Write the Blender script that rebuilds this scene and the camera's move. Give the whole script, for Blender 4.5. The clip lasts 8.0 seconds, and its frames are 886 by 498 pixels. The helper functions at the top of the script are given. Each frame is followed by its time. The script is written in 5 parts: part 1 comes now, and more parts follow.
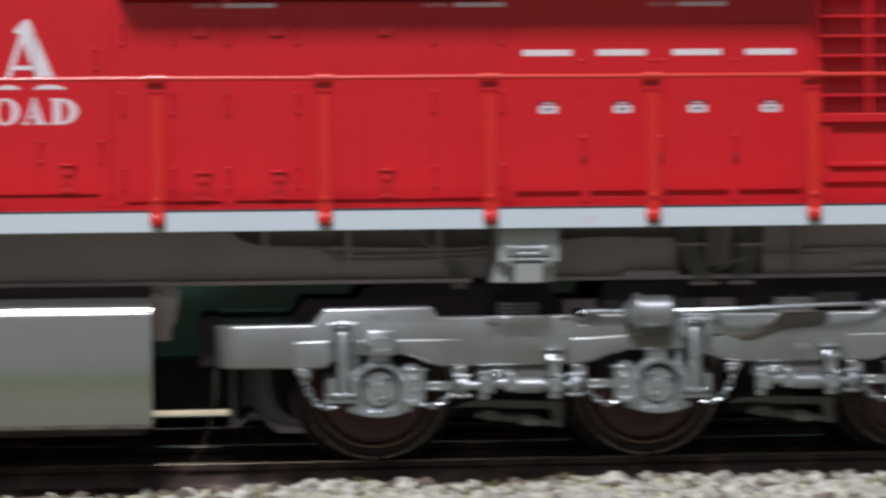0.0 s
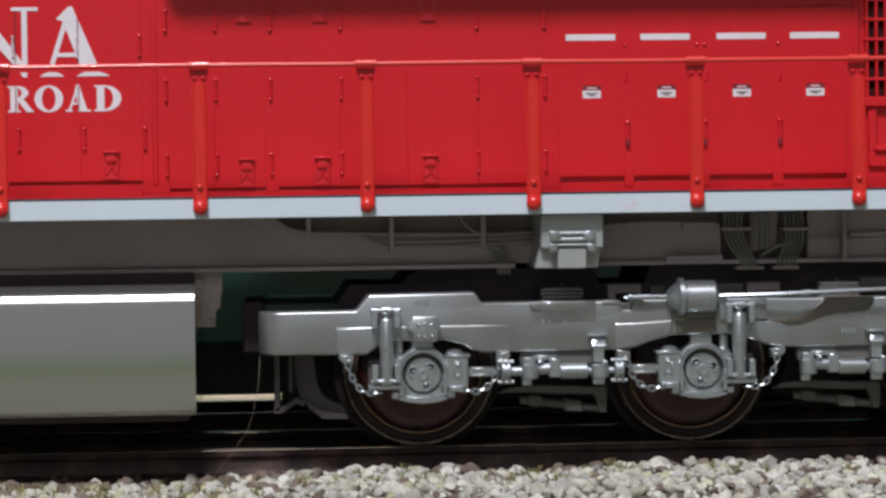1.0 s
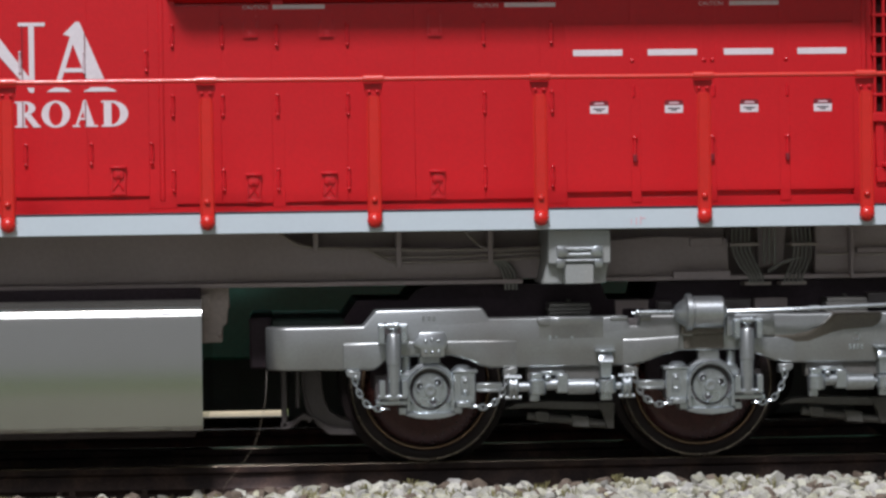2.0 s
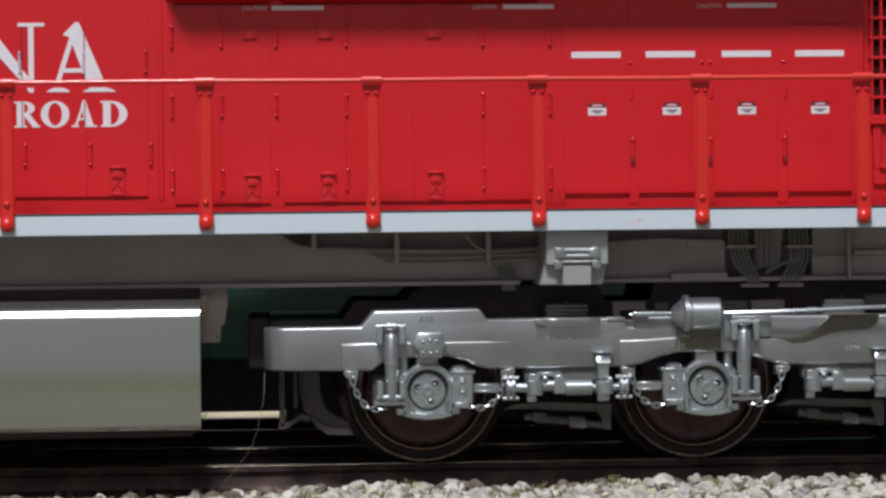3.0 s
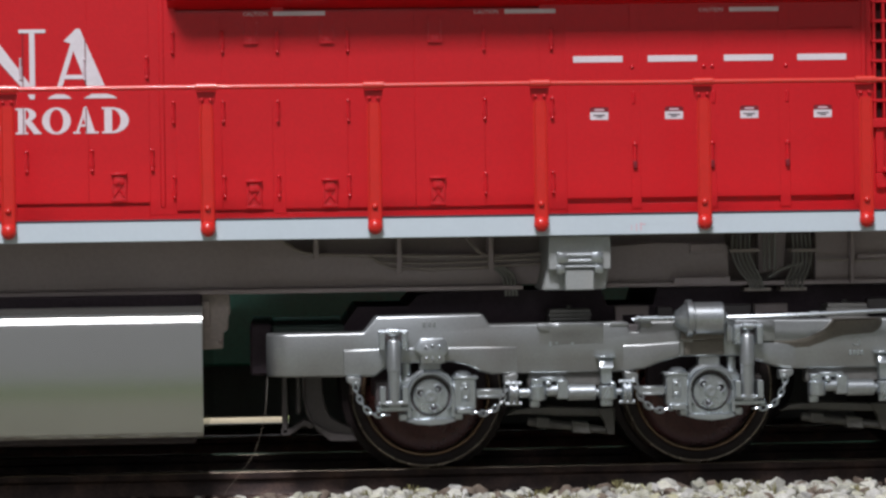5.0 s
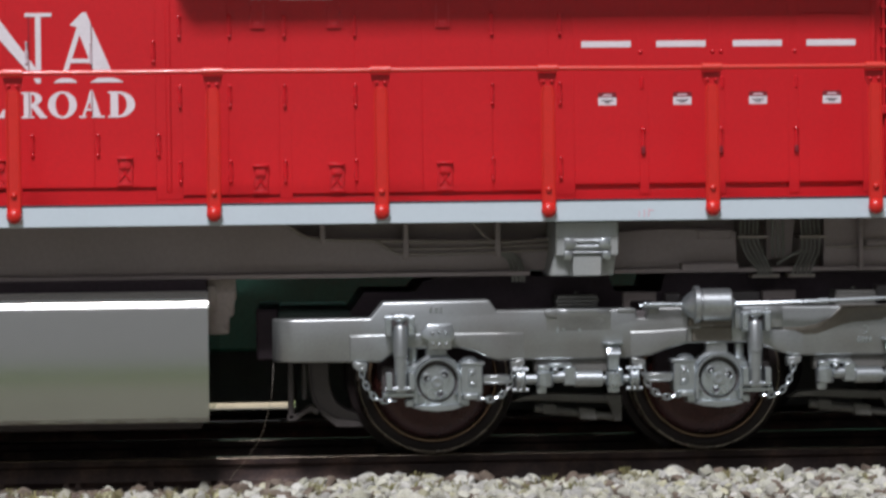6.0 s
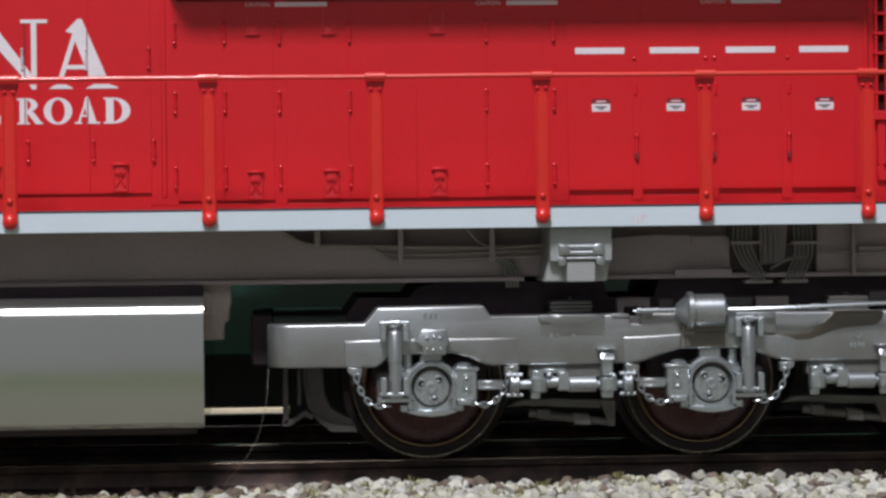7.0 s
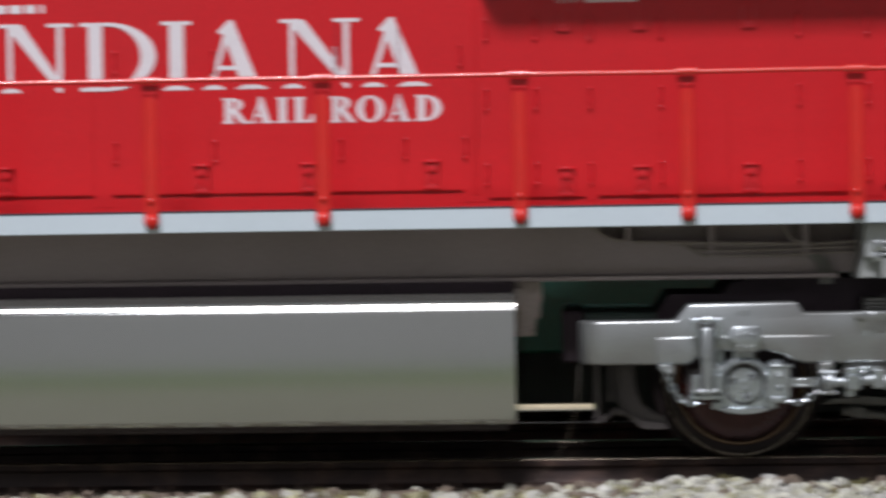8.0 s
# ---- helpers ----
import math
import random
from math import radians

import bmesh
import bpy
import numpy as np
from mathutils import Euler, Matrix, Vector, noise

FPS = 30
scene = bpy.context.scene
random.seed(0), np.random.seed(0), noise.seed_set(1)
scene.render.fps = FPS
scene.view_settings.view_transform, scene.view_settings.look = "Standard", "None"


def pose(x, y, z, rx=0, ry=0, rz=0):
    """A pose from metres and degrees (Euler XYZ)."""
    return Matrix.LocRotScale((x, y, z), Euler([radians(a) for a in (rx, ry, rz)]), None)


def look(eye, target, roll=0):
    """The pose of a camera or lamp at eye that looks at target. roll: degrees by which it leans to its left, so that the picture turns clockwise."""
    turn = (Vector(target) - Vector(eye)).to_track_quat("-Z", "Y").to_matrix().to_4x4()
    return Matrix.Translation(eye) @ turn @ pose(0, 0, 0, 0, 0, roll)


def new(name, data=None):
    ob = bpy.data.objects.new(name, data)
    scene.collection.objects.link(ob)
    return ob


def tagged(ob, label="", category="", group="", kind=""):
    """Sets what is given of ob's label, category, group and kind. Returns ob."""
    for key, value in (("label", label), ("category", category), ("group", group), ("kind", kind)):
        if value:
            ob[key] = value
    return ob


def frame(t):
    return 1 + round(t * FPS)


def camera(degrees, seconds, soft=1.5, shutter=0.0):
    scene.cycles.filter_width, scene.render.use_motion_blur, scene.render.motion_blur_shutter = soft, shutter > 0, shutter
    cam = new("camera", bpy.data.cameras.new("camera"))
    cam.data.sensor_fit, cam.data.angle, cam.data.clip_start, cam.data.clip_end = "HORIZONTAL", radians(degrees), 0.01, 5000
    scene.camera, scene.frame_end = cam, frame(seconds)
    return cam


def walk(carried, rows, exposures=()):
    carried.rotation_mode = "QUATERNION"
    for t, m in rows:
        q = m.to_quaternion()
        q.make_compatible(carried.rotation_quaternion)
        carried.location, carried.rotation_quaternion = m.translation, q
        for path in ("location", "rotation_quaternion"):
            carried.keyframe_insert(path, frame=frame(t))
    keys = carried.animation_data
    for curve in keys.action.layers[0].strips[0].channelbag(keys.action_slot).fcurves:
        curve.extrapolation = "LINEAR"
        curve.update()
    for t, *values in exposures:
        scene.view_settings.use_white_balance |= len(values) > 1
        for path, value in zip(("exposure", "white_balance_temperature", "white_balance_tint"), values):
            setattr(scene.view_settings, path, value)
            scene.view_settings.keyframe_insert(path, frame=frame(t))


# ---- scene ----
# An HO-scale model locomotive on a layout: all lengths below are in millimetres, S turns them into metres.
# x along the track (0 at the first axle), y away from the camera (0 at the track's middle), z up from the rail's top.
S = 0.001
cam = camera(18.55, 8.0, soft=2.7, shutter=1.0)
ROWS = [
    (0.0, -0.01315, -0.23801, 0.02008, 89.413, 0.623, -4.780),
    (0.033, -0.01303, -0.23775, 0.02012, 89.390, 0.66, -4.560),
    (0.1, -0.01274, -0.23718, 0.02029, 89.087, 0.882, -4.149),
    (0.2, -0.01247, -0.23668, 0.02046, 88.887, 0.717, -3.779),
    (0.3, -0.01230, -0.23642, 0.02064, 88.771, 0.766, -3.599),
    (0.5, -0.01220, -0.23678, 0.02092, 88.778, 0.749, -3.574),
    (0.7, -0.01201, -0.23728, 0.02075, 88.881, 0.751, -3.563),
    (1.0, -0.01171, -0.23784, 0.02062, 88.981, 0.797, -3.506),
    (1.3, -0.01176, -0.23742, 0.02056, 89.121, 0.785, -3.210),
    (1.5, -0.01172, -0.23712, 0.02053, 89.133, 0.677, -3.305),
    (1.7, -0.01183, -0.23733, 0.02047, 89.283, 0.771, -3.401),
    (2.8, -0.01201, -0.23793, 0.02018, 89.429, 0.755, -3.465),
    (3.0, -0.01201, -0.23811, 0.02006, 89.473, 0.611, -3.464),
    (3.2, -0.01205, -0.23804, 0.02016, 89.477, 0.738, -3.495),
    (3.5, -0.01207, -0.23812, 0.02022, 89.452, 0.639, -3.548),
    (3.7, -0.01203, -0.23802, 0.02032, 89.477, 0.671, -3.508),
    (4.0, -0.01194, -0.23805, 0.02043, 89.414, 0.547, -3.363),
    (4.2, -0.01191, -0.23809, 0.02036, 89.453, 0.721, -3.325),
    (4.5, -0.01180, -0.23830, 0.02025, 89.511, 0.538, -3.413),
    (4.7, -0.01186, -0.23804, 0.02030, 89.518, 0.810, -3.357),
    (5.8, -0.01181, -0.23736, 0.02036, 89.363, 0.841, -3.408),
    (6.0, -0.01168, -0.23693, 0.02034, 89.207, 0.683, -3.202),
    (6.2, -0.01158, -0.23713, 0.02055, 89.068, 0.753, -3.114),
    (6.5, -0.01134, -0.23755, 0.02084, 89.103, 0.637, -3.179),
    (6.7, -0.01170, -0.23766, 0.02067, 89.255, 0.741, -3.318),
    (7.0, -0.01203, -0.23774, 0.02050, 89.289, 0.671, -3.401),
    (7.1, -0.01207, -0.23700, 0.02049, 89.215, 0.849, -3.180),
    (7.2, -0.01218, -0.23673, 0.02048, 88.938, 0.799, -2.469),
    (7.3, -0.01229, -0.23639, 0.02048, 88.816, 0.797, -1.926),
    (7.4, -0.01246, -0.23635, 0.02048, 88.650, 0.905, -1.102),
    (7.5, -0.01270, -0.23648, 0.02048, 88.691, 0.987, -0.307),
    (7.6, -0.01257, -0.23667, 0.02047, 88.882, 0.891, 0.370),
    (7.7, -0.01251, -0.23678, 0.02047, 89.175, 0.788, 1.010),
    (7.8, -0.01250, -0.23682, 0.02047, 89.224, 0.753, 1.373),
    (7.9, -0.01256, -0.23698, 0.02048, 89.280, 0.722, 2.419),
    (8.0, -0.01269, -0.23713, 0.02050, 89.299, 0.866, 2.990),
    (8.1, -0.01282, -0.23728, 0.02052, 89.318, 0.900, 3.560),

]
walk(cam, [(t, pose(x, y, z, rx, ry, rz)) for t, x, y, z, rx, ry, rz in ROWS])
scene.view_settings.exposure = 0.0

# ---- light: ceiling lamps over the aisle and the far side of the layout, an added fill at the back of the room ----
world = bpy.data.worlds.new("room_air")
scene.world = world
world.use_nodes = True
world.node_tree.nodes["Background"].inputs[0].default_value = (0.75, 0.85, 1.0, 1)
world.node_tree.nodes["Background"].inputs[1].default_value = 0.02
LAMP = Vector((-0.25, -0.93, 1.30))
FAR_LAMP = Vector((-0.15, 1.15, 1.30))
BACK_FILL = Vector((-0.25, -2.05, 1.30))
for spot, watts in ((LAMP, 34.5), (FAR_LAMP, 20.0), (BACK_FILL, 4.0)):
    tube_light = bpy.data.lights.new("ceiling_area_light", "AREA")
    tube_light.shape, tube_light.size, tube_light.size_y = "RECTANGLE", 0.42, 0.24
    tube_light.energy, tube_light.color = watts, (0.96, 0.93, 1.0)
    lamp_ob = new("ceiling_area_light", tube_light)
    lamp_ob.matrix_world = look(spot, (spot.x, spot.y + (0.35 if spot.y < 0 else -0.35), 0.0))


# ---- materials ----
def mat(name, base, rough=0.5, metal=0.0, second=None, amount=0.3, scale=300.0, grain=0.0, grain_scale=6000.0, bump=0.0,
        random_tint=0.0, coat=0.0, rough_var=0.08, gloss=0.5):
    """A node material with patches of a second colour, fine grain, relief and uneven gloss."""
    m = bpy.data.materials.new(name)
    m.use_nodes = True
    nt = m.node_tree
    n, link = nt.nodes, nt.links
    b = n["Principled BSDF"]
    tc = n.new("ShaderNodeTexCoord")
    big = n.new("ShaderNodeTexNoise")
    big.inputs["Scale"].default_value, big.inputs["Detail"].default_value = scale, 6
    fine = n.new("ShaderNodeTexNoise")
    fine.inputs["Scale"].default_value, fine.inputs["Detail"].default_value = grain_scale, 3
    for t in (big, fine):
        link.new(tc.outputs["Object"], t.inputs["Vector"])
    ramp = n.new("ShaderNodeMapRange")
    ramp.inputs["From Min"].default_value, ramp.inputs["From Max"].default_value = 0.45, 0.75
    ramp.inputs["To Min"].default_value, ramp.inputs["To Max"].default_value = 0.0, amount
    link.new(big.outputs["Fac"], ramp.inputs["Value"])
    mix = n.new("ShaderNodeMix")
    mix.data_type = "RGBA"
    mix.inputs["A"].default_value = (*base, 1)
    mix.inputs["B"].default_value = (*(second or [c * 0.8 for c in base]), 1)
    link.new(ramp.outputs["Result"], mix.inputs["Factor"])
    out = mix.outputs["Result"]
    val = n.new("ShaderNodeMapRange")
    val.inputs["To Min"].default_value, val.inputs["To Max"].default_value = 1 - grain, 1 + grain
    val.inputs["From Min"].default_value, val.inputs["From Max"].default_value = 0.3, 0.7
    link.new(fine.outputs["Fac"], val.inputs["Value"])
    hsv = n.new("ShaderNodeHueSaturation")
    link.new(out, hsv.inputs["Color"])
    if random_tint:
        info, geo = n.new("ShaderNodeObjectInfo"), n.new("ShaderNodeNewGeometry")
        add, frac = n.new("ShaderNodeMath"), n.new("ShaderNodeMath")
        frac.operation = "FRACT"
        link.new(info.outputs["Random"], add.inputs[0])
        link.new(geo.outputs["Random Per Island"], add.inputs[1])
        link.new(add.outputs[0], frac.inputs[0])
        rr = n.new("ShaderNodeMapRange")
        rr.inputs["To Min"].default_value, rr.inputs["To Max"].default_value = 1 - random_tint, 1 + random_tint * 0.6
        link.new(frac.outputs[0], rr.inputs["Value"])
        mul = n.new("ShaderNodeMath")
        mul.operation = "MULTIPLY"
        link.new(rr.outputs["Result"], mul.inputs[0])
        link.new(val.outputs["Result"], mul.inputs[1])
        link.new(mul.outputs[0], hsv.inputs["Value"])
        hue = n.new("ShaderNodeMath")
        hue.operation = "MULTIPLY_ADD"
        hue.inputs[1].default_value, hue.inputs[2].default_value = 13.7, 0.0
        link.new(frac.outputs[0], hue.inputs[0])
        hf = n.new("ShaderNodeMath")
        hf.operation = "FRACT"
        link.new(hue.outputs[0], hf.inputs[0])
        sr = n.new("ShaderNodeMapRange")
        sr.inputs["To Min"].default_value, sr.inputs["To Max"].default_value = 0.4, 1.5
        link.new(hf.outputs[0], sr.inputs["Value"])
        link.new(sr.outputs["Result"], hsv.inputs["Saturation"])
    else:
        link.new(val.outputs["Result"], hsv.inputs["Value"])
    link.new(hsv.outputs["Color"], b.inputs["Base Color"])
    rv = n.new("ShaderNodeMapRange")
    rv.inputs["To Min"].default_value, rv.inputs["To Max"].default_value = max(0.03, rough - rough_var), min(1.0, rough + rough_var)
    link.new(big.outputs["Fac"], rv.inputs["Value"])
    link.new(rv.outputs["Result"], b.inputs["Roughness"])
    b.inputs["Metallic"].default_value = metal
    b.inputs["Coat Weight"].default_value = coat
    b.inputs["Specular IOR Level"].default_value = gloss
    if bump:
        bp = n.new("ShaderNodeBump")
        bp.inputs["Strength"].default_value, bp.inputs["Distance"].default_value = 0.6, bump * S
        link.new(fine.outputs["Fac"], bp.inputs["Height"])
        link.new(bp.outputs["Normal"], b.inputs["Normal"])
    return m


RED = mat("red_gloss_paint", (0.51, 0.0105, 0.0165), 0.36, 0, (0.45, 0.0085, 0.0135), 0.5, 90, 0.05, 4000, 0.01, gloss=0.43)
RED_RAIL = mat("orange_red_plastic", (0.58, 0.021, 0.016), 0.30, 0, (0.52, 0.017, 0.013), 0.5, 300, 0.05, 3000, 0.004, coat=0.1)
RED_PART = mat("red_moulded_fitting", (0.54, 0.0095, 0.018), 0.27, 0, (0.47, 0.008, 0.015), 0.5, 90, 0.05, 4000, gloss=0.8)
WHITE = mat("white_lettering", (0.66, 0.65, 0.68), 0.5, 0, (0.55, 0.53, 0.56), 0.4, 500, 0.05, 4000)
SILL = mat("pale_grey_white_stripe", (0.53, 0.62, 0.668), 0.45, 0, (0.48, 0.563, 0.608), 0.5, 110, 0.015, 3000)
NAVY = mat("dark_edge_line", (0.035, 0.03, 0.045), 0.5, 0, grain=0.1)
SILVER = mat("silver_paint", (0.50, 0.555, 0.58), 0.28, 0.88, (0.28, 0.265, 0.24), 0.6, 130, 0.10, 5000, 0.012)
CASTING = mat("weathered_silver_casting", (0.365, 0.395, 0.40), 0.34, 0.78, (0.185, 0.168, 0.145), 0.75, 85, 0.06, 5000, 0.006)
TANK = mat("silver_tank_paint", (0.445, 0.46, 0.44), 0.125, 0.92, (0.425, 0.435, 0.415), 0.5, 60, 0.02, 3000, rough_var=0.03)
GREYBOX = mat("grey_silver_paint", (0.35, 0.375, 0.37), 0.42, 0.35, (0.38, 0.37, 0.34), 0.4, 250, 0.08, 5000, 0.01)
FRAME = mat("dusty_brown_grey_underframe", (0.345, 0.298, 0.292), 0.65, 0.1, (0.25, 0.212, 0.207), 0.6, 60, 0.05, 3000, 0.006)
PIPE = mat("grey_brown_conduit", (0.30, 0.265, 0.235), 0.55, 0.1, (0.22, 0.19, 0.165), 0.5, 300, 0.1)
WIRE = mat("olive_grey_wire", (0.185, 0.185, 0.165), 0.5, 0, (0.13, 0.128, 0.115), 0.5, 300, 0.1)
DARK = mat("black_plastic", (0.052, 0.042, 0.045), 0.7, 0, (0.075, 0.055, 0.055), 0.5, 200, 0.15, 3000, 0.02)
SOOT = mat("soot_grey_plastic", (0.075, 0.067, 0.066), 0.5, 0.1, (0.055, 0.047, 0.046), 0.5, 300, 0.1, 3000, 0.02)
DARKGREY = mat("dark_grey_plastic", (0.125, 0.125, 0.115), 0.5, 0.2, (0.085, 0.078, 0.068), 0.5, 300, 0.1, 3000, 0.02)
BEIGE = mat("beige_grey_bracket", (0.48, 0.42, 0.385), 0.6, 0, (0.37, 0.32, 0.29), 0.5, 400, 0.1, 3000, 0.02)
WHEEL = mat("dark_oily_steel", (0.024, 0.018, 0.018), 0.42, 0.0, (0.024, 0.018, 0.017), 0.5, 300, 0.1, 3000, 0.01, gloss=0.22)
TREAD = mat("worn_bronze_steel", (0.40, 0.35, 0.28), 0.28, 0.7, (0.16, 0.12, 0.09), 0.5, 300, 0.1)
RUST = mat("rusty_brown_wheel_plate", (0.066, 0.018, 0.016), 0.25, 0.4, (0.034, 0.010, 0.009), 0.6, 200, 0.15, 3000, 0.006, gloss=0.75)
RAILSIDE = mat("weathered_brown_rail", (0.030, 0.018, 0.016), 0.6, 0.2, (0.13, 0.078, 0.058), 0.75, 330, 0.3, 4000, 0.03)
RAILTOP = mat("polished_rail_head", (0.24, 0.20, 0.155), 0.22, 0.85, (0.06, 0.042, 0.035), 0.85, 160, 0.12, 4000, 0.005)
BRONZE = mat("bronze_glint_lip", (0.36, 0.25, 0.16), 0.2, 0.75, (0.2, 0.12, 0.07), 0.6, 200, 0.1)
TIE = mat("dark_brown_tie", (0.12, 0.085, 0.072), 0.8, 0, (0.21, 0.165, 0.14), 0.6, 400, 0.25, 3500, 0.05)
STONE = mat("grey_ballast_stone", (0.47, 0.475, 0.405), 0.85, 0, (0.31, 0.30, 0.225), 0.5, 700, 0.16, 5000, 0.03, random_tint=0.36)
BROWN_STONE = mat("brown_ballast_stone", (0.135, 0.105, 0.08), 0.85, 0, (0.25, 0.215, 0.165), 0.5, 700, 0.16, 5000, 0.03)
TURF = mat("dark_green_turf", (0.052, 0.092, 0.004), 0.95, 0, (0.078, 0.11, 0.006), 0.8, 50, 0.4, 1800, 0.4)
MOSSY = mat("mossy_ballast_stone", (0.43, 0.425, 0.315), 0.9, 0, (0.26, 0.255, 0.155), 0.7, 500, 0.2, 4000, 0.04, random_tint=0.2)
DRY = mat("dry_scenic_grass", (0.145, 0.143, 0.098), 0.95, 0, (0.105, 0.11, 0.065), 0.8, 50, 0.4, 1800, 0.4)
BED = mat("ballast_grit", (0.11, 0.085, 0.068), 0.95, 0, (0.08, 0.075, 0.05), 0.8, 900, 0.4, 2500, 0.25)
GRASS = mat("green_scenic_turf", (0.125, 0.172, 0.050), 0.95, 0, (0.235, 0.245, 0.08), 0.8, 60, 0.45, 1800, 0.4)
SAND = mat("pale_sandy_ground", (0.54, 0.46, 0.30), 0.9, 0, (0.27, 0.21, 0.13), 0.9, 70, 0.2, 2500, 0.1)
GREEN = mat("dark_green_car_paint", (0.085, 0.33, 0.25), 0.55, 0, (0.07, 0.27, 0.20), 0.5, 60, 0.08, 2000)
WEED = mat("dry_green_weed", (0.19, 0.185, 0.075), 0.9, 0, (0.32, 0.27, 0.14), 0.7, 900, 0.2)
FIBRE = mat("pale_fibre", (0.19, 0.16, 0.12), 0.5, 0)
DULL_WHITE = mat("worn_white_paint", (0.56, 0.50, 0.54), 0.5, 0, (0.45, 0.30, 0.33), 0.5, 400)
PINK = mat("faded_pink_print", (0.66, 0.46, 0.51), 0.5, 0)
GRILLE_SHADE = mat("painted_grille_shade", (0.035, 0.009, 0.009), 0.9, 0, gloss=0.05)
MAROON = mat("dark_red_print", (0.17, 0.010, 0.018), 0.5, 0)
BLACK = mat("black_rubbery_plastic", (0.042, 0.031, 0.038), 0.75, 0, (0.06, 0.04, 0.05), 0.5, 200, 0.15, 3000, 0.02, gloss=0.3)
GREENISH = mat("green_black_plastic", (0.038, 0.062, 0.052), 0.6, 0, (0.03, 0.045, 0.04), 0.5, 200, 0.15, 3000, 0.02)
RECESS = mat("shadowed_brown_panel", (0.15, 0.125, 0.118), 0.7, 0, (0.11, 0.09, 0.085), 0.6, 90, 0.05, 3000, 0.006)
BROWN_CAST = mat("dark_brown_casting", (0.165, 0.155, 0.13), 0.45, 0.5, (0.095, 0.08, 0.065), 0.8, 120, 0.1, 4000, 0.01)
HAND_RED = mat("bright_red_handrail_paint", (0.68, 0.032, 0.020), 0.3, 0, (0.6, 0.026, 0.016), 0.5, 300, 0.04, 3000, gloss=0.8, coat=0.6)
PLASTER = mat("grey_room_wall", (0.57, 0.58, 0.575), 0.9, 0, (0.48, 0.49, 0.485), 0.5, 2, 0.03, 60)
FLOORING = mat("grey_room_floor", (0.24, 0.24, 0.24), 0.7, 0, (0.18, 0.18, 0.18), 0.6, 3, 0.06, 90)
CEIL = mat("white_ceiling_tile", (0.75, 0.75, 0.75), 0.9, 0, (0.5, 0.5, 0.5), 0.5, 3, 0.05, 80)
WOOD = mat("painted_layout_fascia", (0.10, 0.10, 0.10), 0.6, 0, (0.07, 0.07, 0.07), 0.5, 10, 0.08, 200)


# ---- mesh helpers (all in millimetres) ----
def face_up(bm, rings, closed=True):
    """Joins rings of points into a skin; closes its ends."""
    vs = [[bm.verts.new(p) for p in r] for r in rings]
    k = len(vs[0])
    for a, b in zip(vs, vs[1:]):
        for i in range(k):
            bm.faces.new((a[i], a[(i + 1) % k], b[(i + 1) % k], b[i]))
    if closed:
        bm.faces.new(vs[0][::-1])
        bm.faces.new(vs[-1])
    return [v for r in vs for v in r]


def soften(bm, verts, b, seg=1):
    if b:
        vset = set(verts)
        edges = [e for e in bm.edges if e.verts[0] in vset and e.verts[1] in vset]
        sharp = [e for e in edges if len(e.link_faces) == 2 and e.calc_face_angle(0) > 0.6]
        bmesh.ops.bevel(bm, geom=sharp, offset=b, segments=seg, profile=0.5, affect="EDGES")


def box(bm, x0, x1, y0, y1, z0, z1, b=0.0, seg=1):
    r = [[(x, y, z) for y, z in ((y0, z0), (y1, z0), (y1, z1), (y0, z1))] for x in (x0, x1)]
    v = face_up(bm, r)
    bmesh.ops.recalc_face_normals(bm, faces=list({f for q in v for f in q.link_faces}))
    soften(bm, v, b, seg)


def prism(bm, outline, y0, y1, b=0.0, seg=1):
    """An outline in x, z, from y0 to y1."""
    v = face_up(bm, [[(x, y, z) for x, z in outline] for y in (y0, y1)])
    bmesh.ops.recalc_face_normals(bm, faces=list({f for q in v for f in q.link_faces}))
    soften(bm, v, b, seg)


def section(bm, outline, x0, x1, b=0.0, seg=1):
    """An outline in y, z, from x0 to x1."""
    v = face_up(bm, [[(x, y, z) for y, z in outline] for x in (x0, x1)])
    bmesh.ops.recalc_face_normals(bm, faces=list({f for q in v for f in q.link_faces}))
    soften(bm, v, b, seg)


def lathe(bm, a, b, profile, seg=20):
    """A turned shape along the way from a to b: profile of (distance along, radius)."""
    a, b = Vector(a), Vector(b)
    way = (b - a).normalized()
    u = way.orthogonal().normalized()
    w = way.cross(u)
    face_up(bm, [[a + way * d + (u * math.cos(k * math.tau / seg) + w * math.sin(k * math.tau / seg)) * max(r, 0.004)
                  for k in range(seg)] for d, r in profile])


def rod(bm, a, b, r, r2=None, seg=12, edge=0.0):
    length = (Vector(b) - Vector(a)).length
    r2 = r if r2 is None else r2
    if edge:
        lathe(bm, a, b, [(0, r - edge), (edge, r), (length - edge, r2), (length, r2 - edge)], seg)
    else:
        lathe(bm, a, b, [(0, r), (length, r2)], seg)


def ball(bm, c, r, seg=12, squash=1.0):
    c = Vector(c)
    n = 7
    lathe(bm, c - Vector((0, r * squash, 0)), c + Vector((0, r, 0)),
          [(r * squash * (1 - math.cos(math.pi * i / n)), r * math.sin(math.pi * i / n)) for i in range(n + 1)], seg)


def pipe(bm, pts, r, seg=8):
    """A round pipe along points."""
    pts = [Vector(p) for p in pts]
    rings = []
    u = None
    for i, p in enumerate(pts):
        way = (pts[min(i + 1, len(pts) - 1)] - pts[max(i - 1, 0)]).normalized()
        u = way.orthogonal().normalized() if u is None else (u - way * u.dot(way)).normalized()
        w = way.cross(u)
        rings.append([p + (u * math.cos(k * math.tau / seg) + w * math.sin(k * math.tau / seg)) * r for k in range(seg)])
    face_up(bm, rings)


